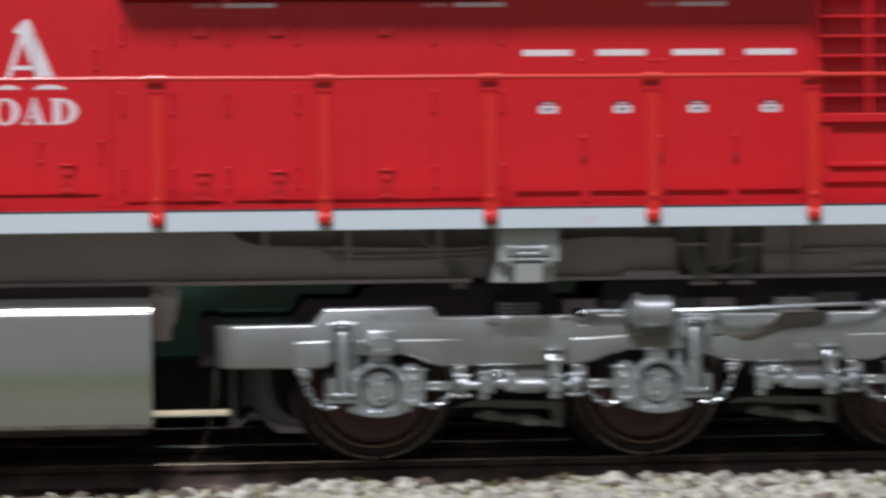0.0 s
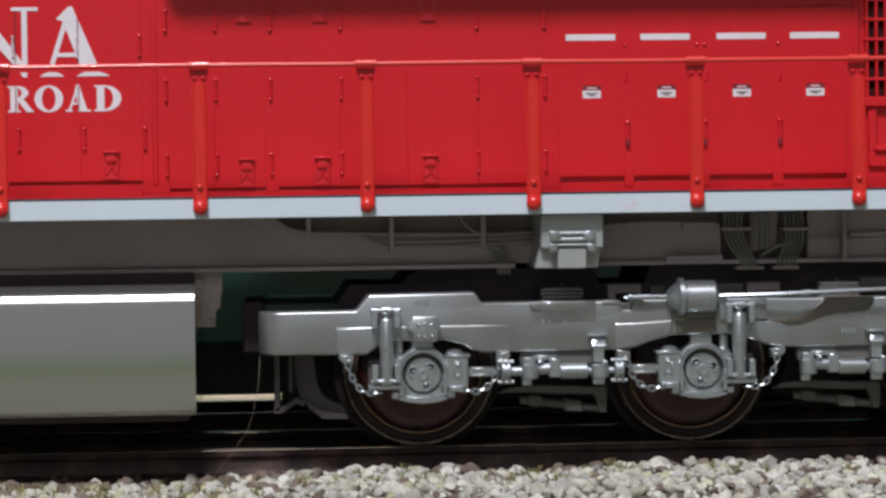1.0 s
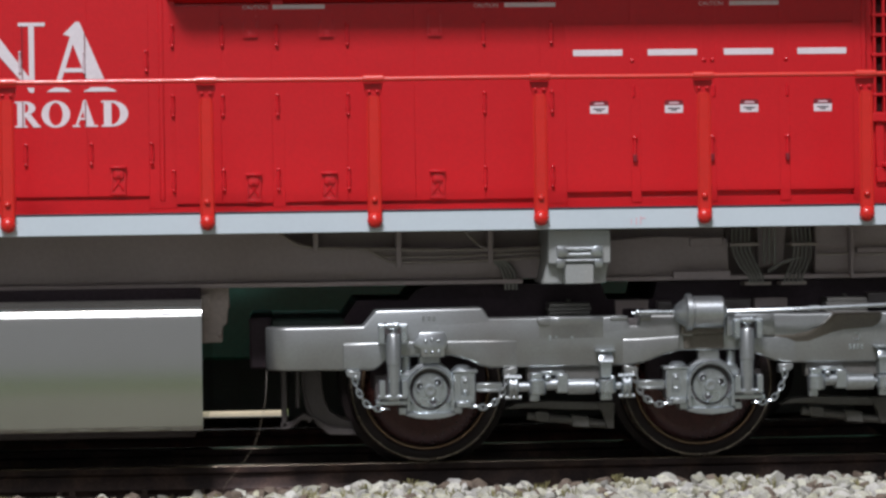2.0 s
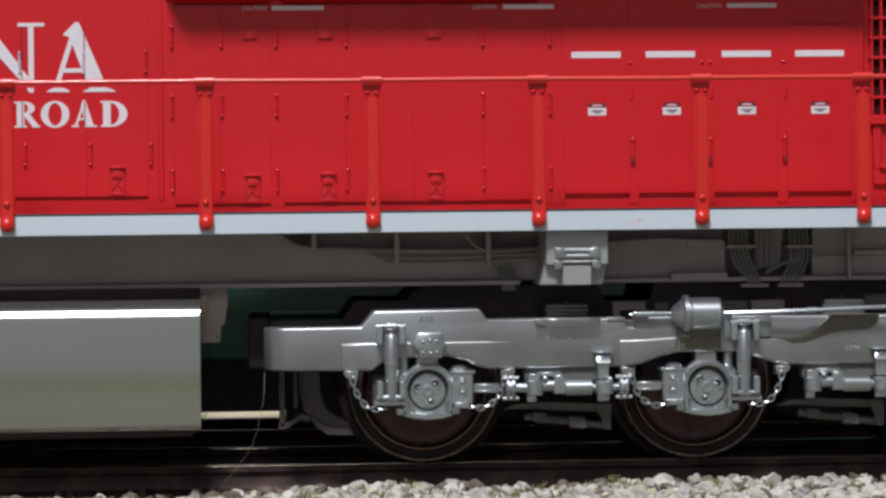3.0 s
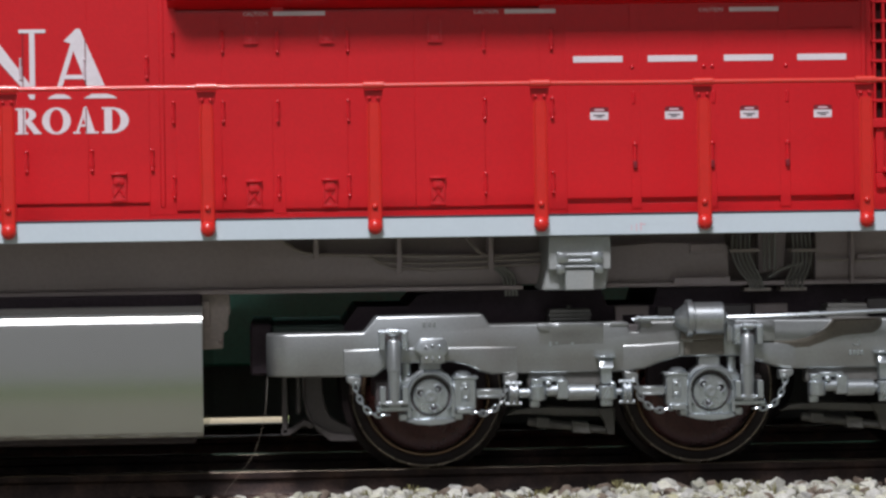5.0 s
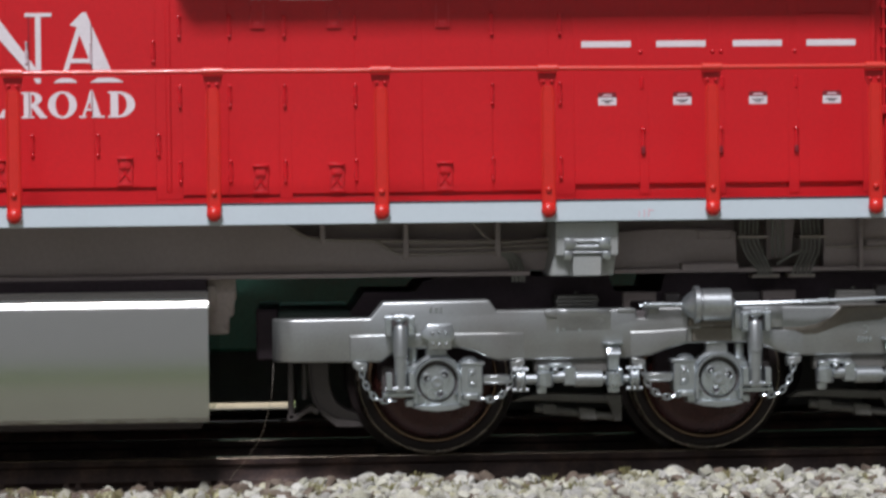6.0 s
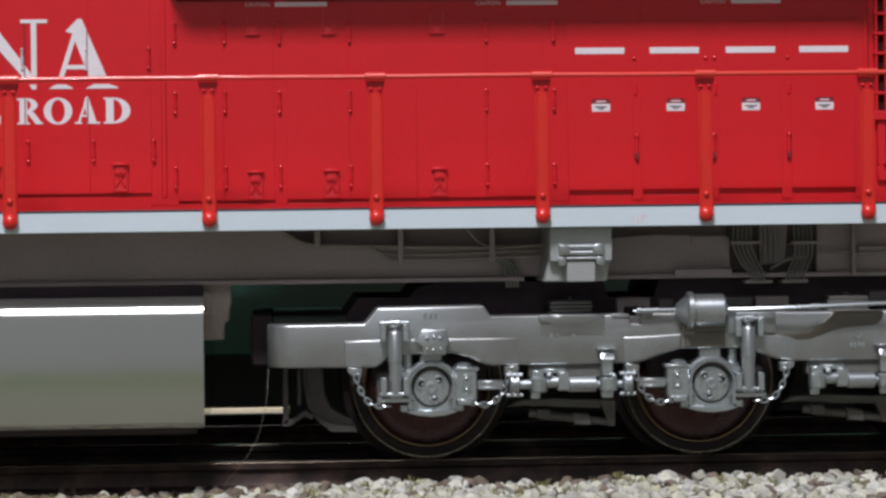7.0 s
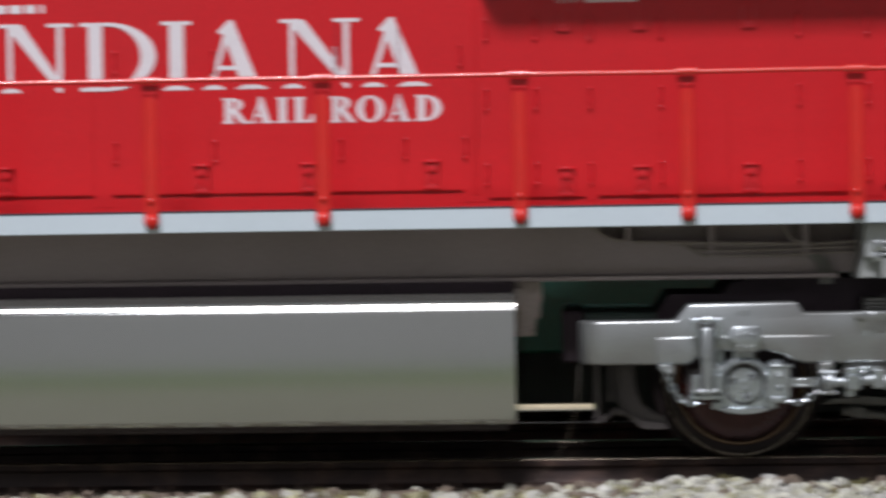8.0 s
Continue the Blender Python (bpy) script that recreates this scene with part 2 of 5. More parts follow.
def bend(pts, steps=6):
    """A smooth line through points."""
    pts = [Vector(p) for p in pts]
    out = []
    for i in range(len(pts) - 1):
        p0, p1, p2, p3 = pts[max(i - 1, 0)], pts[i], pts[i + 1], pts[min(i + 2, len(pts) - 1)]
        for s in range(steps):
            t = s / steps
            out.append(0.5 * ((2 * p1) + (p2 - p0) * t + (2 * p0 - 5 * p1 + 4 * p2 - p3) * t * t + (3 * p1 - p0 - 3 * p2 + p3) * t ** 3))
    return out + [pts[-1]]


def mesh_of(name, bm, material, angle=38):
    bmesh.ops.recalc_face_normals(bm, faces=bm.faces[:])
    bmesh.ops.scale(bm, vec=(S, S, S), verts=bm.verts[:])
    me = bpy.data.meshes.new(name)
    bm.to_mesh(me)
    bm.free()
    me.materials.append(material)
    me.shade_smooth()
    me.set_sharp_from_angle(angle=radians(angle))
    return me


def part(name, bm, material, parent=None, label=""):
    ob = new(name, mesh_of(name, bm, material))
    if parent:
        ob.parent = parent
    return tagged(ob, label)


def share(name, me, parent, x=0.0, y=0.0, z=0.0, rz=0.0, size=1.0):
    """A further part on a mesh already made."""
    ob = new(name, me)
    ob.parent = parent
    ob.matrix_basis = Matrix.LocRotScale((x * S, y * S, z * S), Euler((0, 0, rz)), (size, size, size))
    return ob


def B():
    return bmesh.new()


# ---- the layout room and the table ----
def room():
    def wall(name, x0, x1, y0, y1, z0, z1, m, label):
        bm = B()
        box(bm, x0, x1, y0, y1, z0, z1)
        tagged(part(name, bm, m), label, "", "", "structure")
    wall("floor", -2600, 2600, -2400, 2000, -1100, -1050, FLOORING, "plain grey floor of the layout room")
    wall("ceiling", -2600, 2600, -2400, 2000, 1400, 1450, CEIL, "plain off-white ceiling of the layout room")
    wall("wall_south", -2600, 2600, -2450, -2400, -1100, 1450, PLASTER, "plain grey room wall behind the aisle")
    wall("wall_north", -2600, 2600, 2000, 2050, -1100, 1450, PLASTER, "plain grey room wall behind the layout")
    wall("wall_west", -2650, -2600, -2450, 2050, -1100, 1450, PLASTER, "plain grey end wall of the room")
    wall("wall_east", 2600, 2650, -2450, 2050, -1100, 1450, PLASTER, "plain grey end wall of the room")
    # the rearmost housing is made up, to go with the added fill
    for spot in (LAMP, FAR_LAMP, BACK_FILL):
        fixture = tagged(new("ceiling_light"), "unseen white ceiling housing with an open bottom", "lamp", "ceiling lamps")
        bm = B()
        x, y, z = spot / S
        box(bm, x - 250, x + 250, y - 160, y + 160, z + 30, z + 100, 8)
        part("housing", bm, CEIL, fixture)
    table = tagged(new("layout_table"), "model railway table with a dark painted fascia", "table")
    bm = B()
    box(bm, -900, 900, -268, 620, -60, -6.9, 2)
    part("tabletop", bm, WOOD, table)
    for lx in (-860, 860):
        for ly in (-230, 580):
            bm = B()
            box(bm, lx - 25, lx + 25, ly - 25, ly + 25, -1050, -60, 2)
            part("leg", bm, WOOD, table)


room()


def bed_height(x, y):
    """Height of the ballast bed."""
    w = 0.2 * noise.noise((x * 0.09, y * 0.15, 3.1)) + 0.28 * noise.noise((x * 0.21, y * 0.2, 5.3)) + 0.12 * noise.noise((x * 0.4, y * 0.4, 7.7))
    k = max(0.0, min(1.0, (x + 19) / 14))
    shoulder = -2.9 + 0.95 * k - 0.3 * max(0.0, 1 - abs(x - 7) / 5)
    if y < -30:
        base = shoulder - min(1.0, (-30 - y) / 14) * 3.4
    elif y < -11.5:
        t = min(1.0, (-11.5 - y) / 3.5)
        base = -2.75 + (shoulder + 2.75) * t
    else:
        base = -2.75 - max(0.0, min(1.0, (y - 18) / 12))
    return base + w


def ground():
    bm = B()
    xs = [-890, -500, -250, -120] + list(range(-80, 66, 2)) + [100, 250, 500, 890]
    ys = [-264, -240, -215, -197, -180, -170, -155, -145, -100, -70, -56, -50, -46] + list(range(-44, 90, 2)) + [95, 100, 105, 110, 115, 120, 150, 300, 610]
    grid = [[bm.verts.new((x, y, bed_height(x, y) if -80 <= x <= 65 and y > -60 else bed_height(max(-80, min(65, x)), max(-60, y))
                           + 0.5 * noise.noise((x * 0.02, y * 0.02, 0)))) for y in ys] for x in xs]
    for i in range(len(xs) - 1):
        for j in range(len(ys) - 1):
            bm.faces.new((grid[i][j], grid[i + 1][j], grid[i + 1][j + 1], grid[i][j + 1]))
    ob = part("ground", bm, GRASS)
    ob.data.materials.append(BED)
    ob.data.materials.append(SAND)
    ob.data.materials.append(DRY)
    ob.data.materials.append(TURF)
    for f in ob.data.polygons:
        f.material_index = 2 if (0.09 < f.center.y < 0.15 and -0.05 < f.center.x < -0.012) else (1 if -0.046 < f.center.y < 0.09 else 3 if -0.152 < f.center.y < 0 else 4 if f.center.y < 0 else 0)
    tagged(ob, "layout ground of grey ballast grit edged with green turf", "", "", "structure")
    return ob


GROUND = ground()


def rail_shape(y):
    """Section of a rail with its middle at y: foot, web, head."""
    side = [(-1.1, -2.5), (-1.1, -2.3), (-0.32, -2.0), (-0.22, -1.75), (-0.22, -0.85), (-0.55, -0.65), (-0.58, -0.2), (-0.42, -0.03)]
    return [(y + a, z) for a, z in side] + [(y - a, z) for a, z in side[::-1]]


def track(name, mid, label, drop=0.0):
    t = tagged(new(name), label, "track")
    t.location.z = -drop * S
    for y in (mid - 8.83, mid + 8.83):
        bm = B()
        section(bm, rail_shape(y), -120, 110)
        r = part("rail", bm, RAILSIDE, t)
        bm = B()
        section(bm, [(y - 0.59, -0.14), (y + 0.59, -0.14), (y + 0.57, -0.08), (y + 0.42, 0.01), (y - 0.42, 0.01), (y - 0.57, -0.08)], -120, 110)
        part("rail_head", bm, RAILTOP, r, "polished bright rail head")
    bm = B()
    box(bm, -1.25, 1.25, mid - 15.2, mid + 15.2, -4.2, -2.5, 0.12)
    me = mesh_of("tie", bm, TIE)
    bm = B()
    box(bm, -0.9, 0.9, mid - 10.4, mid - 7.3, -2.52, -2.28, 0.06)
    for sx in (-0.5, 0.5):
        box(bm, sx - 0.22, sx + 0.22, mid - 10.05, mid - 9.5, -2.5, -1.95, 0.06)
        box(bm, sx - 0.22, sx + 0.22, mid - 8.1, mid - 7.55, -2.5, -1.95, 0.06)
    plate = mesh_of("tie_plate", bm, TIE)
    for k in range(-13, 11):
        jx = 6.1 * k + random.uniform(-0.3, 0.3)
        tie = share("tie", me, t, jx, 0, 0, random.uniform(-0.006, 0.006))
        share("tie_plate", plate, tie)
    return t


track("model_track", 0.0, "model railway track with weathered brown rails on dark ties")
track("second_track", 51.5, "second model track beyond with a glinting rail", 1.0)


# ---- the model locomotive ----
LOCO = tagged(new("model_locomotive"), "red model diesel locomotive with white lettering and silver trucks", "locomotive")
X0, X1 = -72.0, 56.0
DY = -10.64         # the face of its doors


def body():
    bm = B()
    section(bm, [(-10.2, 21.1), (10.5, 21.1), (10.5, 49), (9.0, 51), (-9.0, 51), (-10.2, 49)], X0, 37.5, 0.15)
    part("hood", bm, RED, LOCO)
    for x0, x1, zt in ((X0, -22.8, 22.36), (-22.8, 12.0, 21.68), (12.0, 37.4, 22.04)):
        bm = B()
        box(bm, x0, x1, -10.56, 10.56, 21.1, zt, 0.03)
        part("hood_base", bm, RED, LOCO)
    # posts between the doors
    for x0, x1 in ((-53.88, -52.32), (-35.08, -33.92), (-22.78, -20.62), (-12.53, -11.57), (9.97, 12.05), (17.59, 18.31), (23.57, 24.75), (30.22, 31.01), (36.52, 37.45)):
        bm = B()
        box(bm, x0 - 0.06, x1 + 0.06, -10.655 if 12 < x0 < 36 else -10.6, -10.1, 21.6, 46, 0.02)
        part("door_post", bm, RED, LOCO)
    # raised strips at the bay ends
    for x in (-21.95, 37.2):
        bm = B()
        box(bm, x, x + 0.42, -10.68, -10.4, 22.2, 49, 0.06)
        part("cover_strip", bm, RED, LOCO)
    # flared wing over the side, which shades it
    bm = B()
    section(bm, [(-10.4, 38.65), (-15.3, 42.05), (-15.3, 49.2), (-10.4, 51.6), (10.4, 51.6), (15.3, 49.2), (15.3, 42.05), (10.4, 38.65)],
            -21.2, 37.1, 0.12)
    part("flared_wing", bm, RED, LOCO, "overhanging red wing along the hood's top")
    bm = B()
    box(bm, X0, X1, -17.2, 17.2, 20.36, 20.49)
    part("walkway_underside", bm, FRAME, LOCO, "dusty brown-grey underside")
    # walkway and side sills
    bm = B()
    box(bm, X0, X1, -17.4, 17.4, 20.5, 21.12, 0.03)
    part("walkway", bm, RED, LOCO)
    for s in (-1, 1):
        bm = B()
        box(bm, X0, X1, min(s * 17.9, s * 17.25), max(s * 17.9, s * 17.25), 19.42, 21.03, 0.05)
        sill = part("side_sill", bm, SILL, LOCO, "pale grey-white stripe along the sill")
        bm = B()
        box(bm, X0, X1, min(s * 17.93, s * 17.3), max(s * 17.93, s * 17.3), 21.035, 21.2, 0.02)
        part("sill_edge", bm, NAVY, sill, "thin dark line on the sill's edge")
    bm = B()
    box(bm, 17.25, 17.36, -17.925, -17.88, 19.75, 20.4)
    box(bm, 16.5, 16.57, -17.925, -17.88, 19.75, 20.2)
    box(bm, 16.9, 17.0, -17.925, -17.88, 19.7, 20.3)
    box(bm, 17.36, 17.7, -17.925, -17.88, 20.2, 20.3)
    part("print_mark", bm, PINK, LOCO, "faded pink print")


body()


def latch_mesh():
    bm = B()
    box(bm, -0.56, 0.56, -0.1, 0.02, -2.2, -0.1, 0.03)                 # base plate
    box(bm, -0.68, 0.68, -0.52, 0.02, -0.2, 0.02, 0.06)                # top ledge
    prism(bm, [(-0.46, -0.2), (0.46, -0.2), (0.46, -0.8), (0.38, -1.05), (-0.38, -1.05), (-0.46, -0.8)], -0.32, 0.0, 0.09)
    box(bm, -0.2, 0.2, -0.42, 0.0, -0.85, -0.55, 0.04)
    for sx in (-1, 1):
        rod(bm, (sx * 0.42, -0.16, -1.95), (sx * -0.16, -0.16, -1.12), 0.085, seg=6)
        box(bm, sx * 0.54 - 0.08, sx * 0.54 + 0.08, -0.2, 0.02, -2.2, -0.1, 0.03)
    box(bm, -0.66, 0.66, -0.24, 0.02, -2.4, -2.12, 0.04)               # lower lip
    return mesh_of("latch", bm, RED_PART)


def hinge_mesh(length, paint, k=1.0):
    bm = B()
    rod(bm, (0, -0.1, 0), (0, -0.1, -length), 0.125 * k, seg=8, edge=0.05)
    ball(bm, (0, -0.12, -0.02), 0.18 * k, 8)
    ball(bm, (0, -0.12, -length + 0.1), 0.165 * k, 8)
    box(bm, -0.2 * k, 0.2 * k, -0.1, 0.02, -length * 0.75, -length * 0.35, 0.03)
    return mesh_of("hinge", bm, paint)


LATCH, HINGE, HINGE_LETTERED = latch_mesh(), hinge_mesh(1.75, RED_PART), hinge_mesh(1.75, DULL_WHITE, 0.7)


def door(x0, x1, z0, z1, y=DY, latches=(), hinges=()):
    bm = B()
    box(bm, x0, x1, y, -10.1, z0, z1, 0.018)
    d = part("hood_door", bm, RED, LOCO)
    for x, z in latches:
        share("latch", LATCH, d, x, y, z)
    for x, z in hinges:
        share("hinge", HINGE_LETTERED if z > 34 and x in (-28.1, -33.4) else HINGE, d, x, y, z)
    return d


# doors under the lettering
door(-71.5, -62.0, 22.65, 46)
door(-62.0, -53.9, 22.65, 46, latches=[(-61.3, 25.1)])
door(-52.3, -44.0, 22.65, 46, latches=[(-44.75, 25.1)], hinges=[(-52.0, 34.6), (-52.0, 27.0)])
door(-44.0, -35.1, 22.65, 46, latches=[(-35.75, 25.1)], hinges=[(-43.6, 34.6), (-43.6, 27.0)])
door(-33.9, -27.9, 22.65, 46, hinges=[(-33.0, 27.0), (-33.4, 34.7)])
door(-27.9, -22.8, 22.65, 46, latches=[(-25.4, 25.15)], hinges=[(-27.6, 27.0), (-28.1, 34.6), (-22.95, 34.7), (-22.6, 27.0)])
# engine doors
H3 = (36.75, 30.95, 24.7)
door(-20.6, -16.8, 21.95, 38.4, hinges=[(-20.8, z) for z in H3])
door(-16.8, -12.55, 21.95, 38.4, latches=[(-14.18, 24.4)], hinges=[(-16.65, z) for z in H3])
door(-11.55, -6.28, 22.0, 38.4, latches=[(-7.85, 24.45)], hinges=[(-12.1, z) for z in H3])
door(-6.28, -0.64, 22.0, 38.4, hinges=[(-6.22, z) for z in H3])
door(-0.64, 5.22, 22.0, 38.4, latches=[(1.18, 24.5)], hinges=[(5.22, z) for z in H3])
door(5.22, 9.95, 22.05, 38.4, hinges=[(10.9, z) for z in H3])
for x in (-14.3, -7.95, 1.1):
    bm = B()
    box(bm, x - 0.6, x + 0.6, DY - 0.22, DY + 0.05, 35.72, 35.9, 0.03)
    box(bm, x - 0.3, x + 0.3, DY - 0.13, DY, 35.9, 36.3, 0.03)
    for sx in (-0.52, 0.52):
        box(bm, x + sx - 0.06, x + sx + 0.06, DY - 0.1, DY, 35.8, 37.6, 0.02)
    ul = part("upper_latch", bm, RED_PART, LOCO)
    bm = B()
    box(bm, x - 0.55, x + 0.55, DY - 0.06, DY + 0.05, 35.9, 38.0, 0.02)
    part("latch_plate", bm, RED, ul)
# four tall cabinet doors with a white bar and a warning label each
for x0, x1, xs, xl in ((12.07, 17.57, 12.73, 14.87), (18.33, 23.55, 19.04, 21.2), (24.77, 30.2, 25.5, 27.6), (31.03, 36.5, 31.75, 33.86)):
    d = door(x0, x1, 22.5, 36.55, -10.68)
    bm = B()
    box(bm, xs, xs + 4.18, -10.71, -10.66, 33.9, 34.43, 0.02)
    part("white_bar", bm, WHITE, d, "short white painted bar")
    bm = B()
    box(bm, xl - 0.77, xl + 0.77, -10.71, -10.66, 29.05, 29.72, 0.03)
    part("warning_label", bm, WHITE, d, "white label with black print lines")
    bm = B()
    prism(bm, [(xl - 0.79, 29.72), (xl + 0.79, 29.72), (xl + 0.79, 30.05), (xl + 0.62, 30.14), (xl - 0.62, 30.14), (xl - 0.79, 30.05)], -10.71, -10.66)
    part("label_header", bm, MAROON, d, "dark red label header")
    bm = B()
    prism(bm, [(xl - 0.46, 29.83), (xl + 0.46, 29.83), (xl + 0.34, 29.98), (xl - 0.34, 29.98)], -10.74, -10.69)
    part("header_oval", bm, PINK, d)
    bm = B()
    box(bm, xl - 0.5, xl + 0.5, -10.74, -10.69, 29.42, 29.5)
    box(bm, xl - 0.25, xl + 0.25, -10.74, -10.69, 29.27, 29.34)
    part("print_line", bm, NAVY, d)
for x in (17.85, 24.4, 30.8):
    bm = B()
    rod(bm, (x, -10.8, 27.0), (x, -10.8, 25.2), 0.14, seg=8)
    ball(bm, (x, -10.8, 27.0), 0.22, 8)
    dh = part("door_handle", bm, RED_PART, LOCO)
    bm = B()
    box(bm, x - 0.17, x + 0.17, -10.95, -10.4, 24.95, 25.6, 0.06)
    part("lock", bm, MAROON, dh, "dark lock below the handle")
for x in (17.7, 23.8, 24.5, 30.75):
    bm = B()
    ball(bm, (x, -10.62, 33.5), 0.2, 8)
    rod(bm, (x + 0.1, -10.62, 31.4), (x + 0.1, -10.62, 30.4), 0.17, seg=8, edge=0.05)
    part("hinge_pin", bm, RED_PART, LOCO)
bm = B()
box(bm, 12.05, 36.52, -10.615, -10.1, 36.5, 46, 0.02)
part("door_header", bm, RED, LOCO)
bm = B()
box(bm, 31.5, 36.4, -10.72, -10.4, 36.62, 36.72, 0.02)
part("drip_strip", bm, RED, LOCO)
# faint print and white bars under the wing
for x0, x1, x2, x3 in ((-14.9, -12.6, -12.4, -8.05), (4.4, 6.75, 7.0, 11.3), (23.4, 25.8, 26.0, 30.2)):
    bm = B()
    box(bm, x2, x3, DY - 0.05, DY + 0.05, 38.08, 38.45, 0.01)
    part("white_bar", bm, WHITE, LOCO, "short white painted bar under the wing")
    cu = bpy.data.curves.new("caution_print", "FONT")
    cu.body, cu.size = "CAUTION", 0.46 * S
    tmp = new("caution_print", cu)
    dg = bpy.context.evaluated_depsgraph_get()
    me = bpy.data.meshes.new_from_object(tmp.evaluated_get(dg))
    bpy.data.objects.remove(tmp)
    me.transform(Matrix.Rotation(radians(90), 4, "X"))
    me.materials.clear()
    me.materials.append(WHITE)
    share("caution_print", me, LOCO, x0, DY - 0.04, 38.1)


# radiator grille bay
def grille_bay():
    bm = B()
    box(bm, 37.62, X1, -10.2, 10.2, 21.1, 50, 0.1)
    part("radiator_bay", bm, RED, LOCO)
    # near-black sheet on the solid bay: paints the shade between the bars
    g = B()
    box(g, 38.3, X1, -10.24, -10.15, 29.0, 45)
    grille = part("grille_back", g, GRILLE_SHADE, LOCO, "near-black sheet painted as the shade behind a red grille")
    for k in range(10):
        z = 30.42 + 1.68 * (k - 1)
        bm = B()
        box(bm, 38.1, X1, -10.75, -10.15, z - 0.13, z + 0.13, 0.04)
        part("grille_bar", bm, RED, grille)
    x = 38.34
    while x < 54:
        bm = B()
        w = 0.26 if abs(x - 42.4) < 0.35 else 0.12
        box(bm, x - w, x + w, -10.68 - 0.1 * (w > 0.2), -10.15, 28.9, 45, 0.03)
        part("grille_rib", bm, RED, grille)
        x += 0.81
    bm = B()
    box(bm, 37.9, X1, -10.9, -10.1, 28.1, 28.9, 0.08)
    box(bm, 38.4, X1, -10.6, -10.1, 23.0, 24.3, 0.08)
    box(bm, 38.9, X1, -10.95, -10.1, 24.3, 24.72, 0.08)
    box(bm, 38.4, 39.1, -10.6, -10.1, 24.3, 28.1, 0.06)
    part("bay_frame", bm, RED, LOCO)


grille_bay()


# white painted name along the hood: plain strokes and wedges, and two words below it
layer = 0


def coat_depth():
    """Each stroke of paint lies a hair's breadth over the one before."""
    global layer
    layer = (layer + 1) % 9
    return DY - 0.03 - 0.004 * layer


def stroke(bm, a, b, w):
    """A slanting painted stroke from foot a to top b, w wide."""
    prism(bm, [(a[0], a[1]), (a[0] + w, a[1]), (b[0] + w, b[1]), (b[0], b[1])], coat_depth(), DY + 0.02)


def bar(bm, x0, x1, z0, z1):
    box(bm, x0, x1, coat_depth(), DY + 0.02, z0, z1)


ZB, ZT = 31.5, 37.1


def foot(bm, x0, x1):
    """A flat-bottomed foot that bulges towards its middle."""
    w = x1 - x0
    prism(bm, [(x0, ZB - 0.12), (x1, ZB - 0.12), (x1 - 0.12 * w, ZB + 0.08), (x1 - 0.3 * w, ZB + 0.24), (x0 + 0.3 * w, ZB + 0.24), (x0 + 0.12 * w, ZB + 0.08)],
          coat_depth(), DY + 0.02)


def paint(bm):
    """Links a large mark with the bare line that parts its strokes from their feet."""
    z0, z1 = ZB + 0.25, ZB + 0.56
    for z in (z0, z1):
        bmesh.ops.bisect_plane(bm, geom=bm.verts[:] + bm.edges[:] + bm.faces[:], plane_co=(0, 0, z), plane_no=(0, 0, 1))
    band = [f for f in bm.faces if z0 < f.calc_center_median().z < z1]
    bmesh.ops.delete(bm, geom=band, context="FACES")
    part("painted_mark", bm, WHITE, LOCO, "large white painted mark")


def wedge_mark(x0, x1):
    bm = B()
    m = (x0 + x1) / 2
    stroke(bm, (x0 + 0.6, ZB + 0.2), (m - 0.75, ZT - 0.6), 0.42)
    prism(bm, [(x1 - 2.25, ZB + 0.2), (x1 - 0.75, ZB + 0.2), (m - 0.15, ZT + 0.08), (m - 0.5, ZT + 0.08), (m - 1.05, ZT - 0.85)], coat_depth(), DY + 0.02)
    prism(bm, [(m - 1.5, ZT - 0.95), (m - 0.9, ZT - 1.15), (m - 0.3, ZT - 0.1), (m - 0.55, ZT)], coat_depth(), DY + 0.02)
    bar(bm, x0 + 1.2, x1 - 1.5, 33.0, 33.35)
    foot(bm, x0, x0 + 2.0)
    foot(bm, x1 - 2.8, x1)
    paint(bm)


def twin_mark(x0, x1):
    bm = B()
    bar(bm, x0 + 0.75, x0 + 1.15, ZB + 0.2, ZT - 0.2)
    bar(bm, x1 - 1.35, x1 - 0.9, ZB + 0.2, ZT - 0.2)
    prism(bm, [(x0 + 0.5, ZT), (x0 + 2.0, ZT), (x1 - 0.95, ZB + 0.6), (x1 - 0.95, ZB - 0.15), (x1 - 1.3, ZB - 0.15), (x1 - 1.55, ZB + 0.3)], coat_depth(), DY + 0.02)
    bar(bm, x0, x0 + 1.7, ZT - 0.25, ZT + 0.05)
    bar(bm, x1 - 2.2, x1, ZT - 0.25, ZT + 0.05)
    foot(bm, x0 + 0.05, x0 + 1.95)
    paint(bm)


def bow_mark(x0, x1):
    bm = B()
    bar(bm, x0, x0 + 2.6, ZT - 0.25, ZT + 0.05)
    bar(bm, x0, x0 + 2.6, ZB - 0.1, ZB + 0.2)
    bar(bm, x0 + 0.7, x0 + 1.9, ZB, ZT)
    c, r = (ZB + ZT) / 2 - 0.02, (ZT - ZB) / 2 + 0.07
    w = x1 - x0 - 2.4
    n = 14
    for k in range(n):
        a, b = (-math.pi / 2 + math.pi * (k + i) / n for i in (0, 1))
        q = []
        for t, rx, rz in ((a, w, r), (b, w, r), (b, w - 1.3, r - 0.3), (a, w - 1.3, r - 0.3)):
            q.append((x0 + 2.4 + rx * math.cos(t), c + rz * math.sin(t)))
        prism(bm, q, DY - 0.07, DY + 0.02)
    paint(bm)


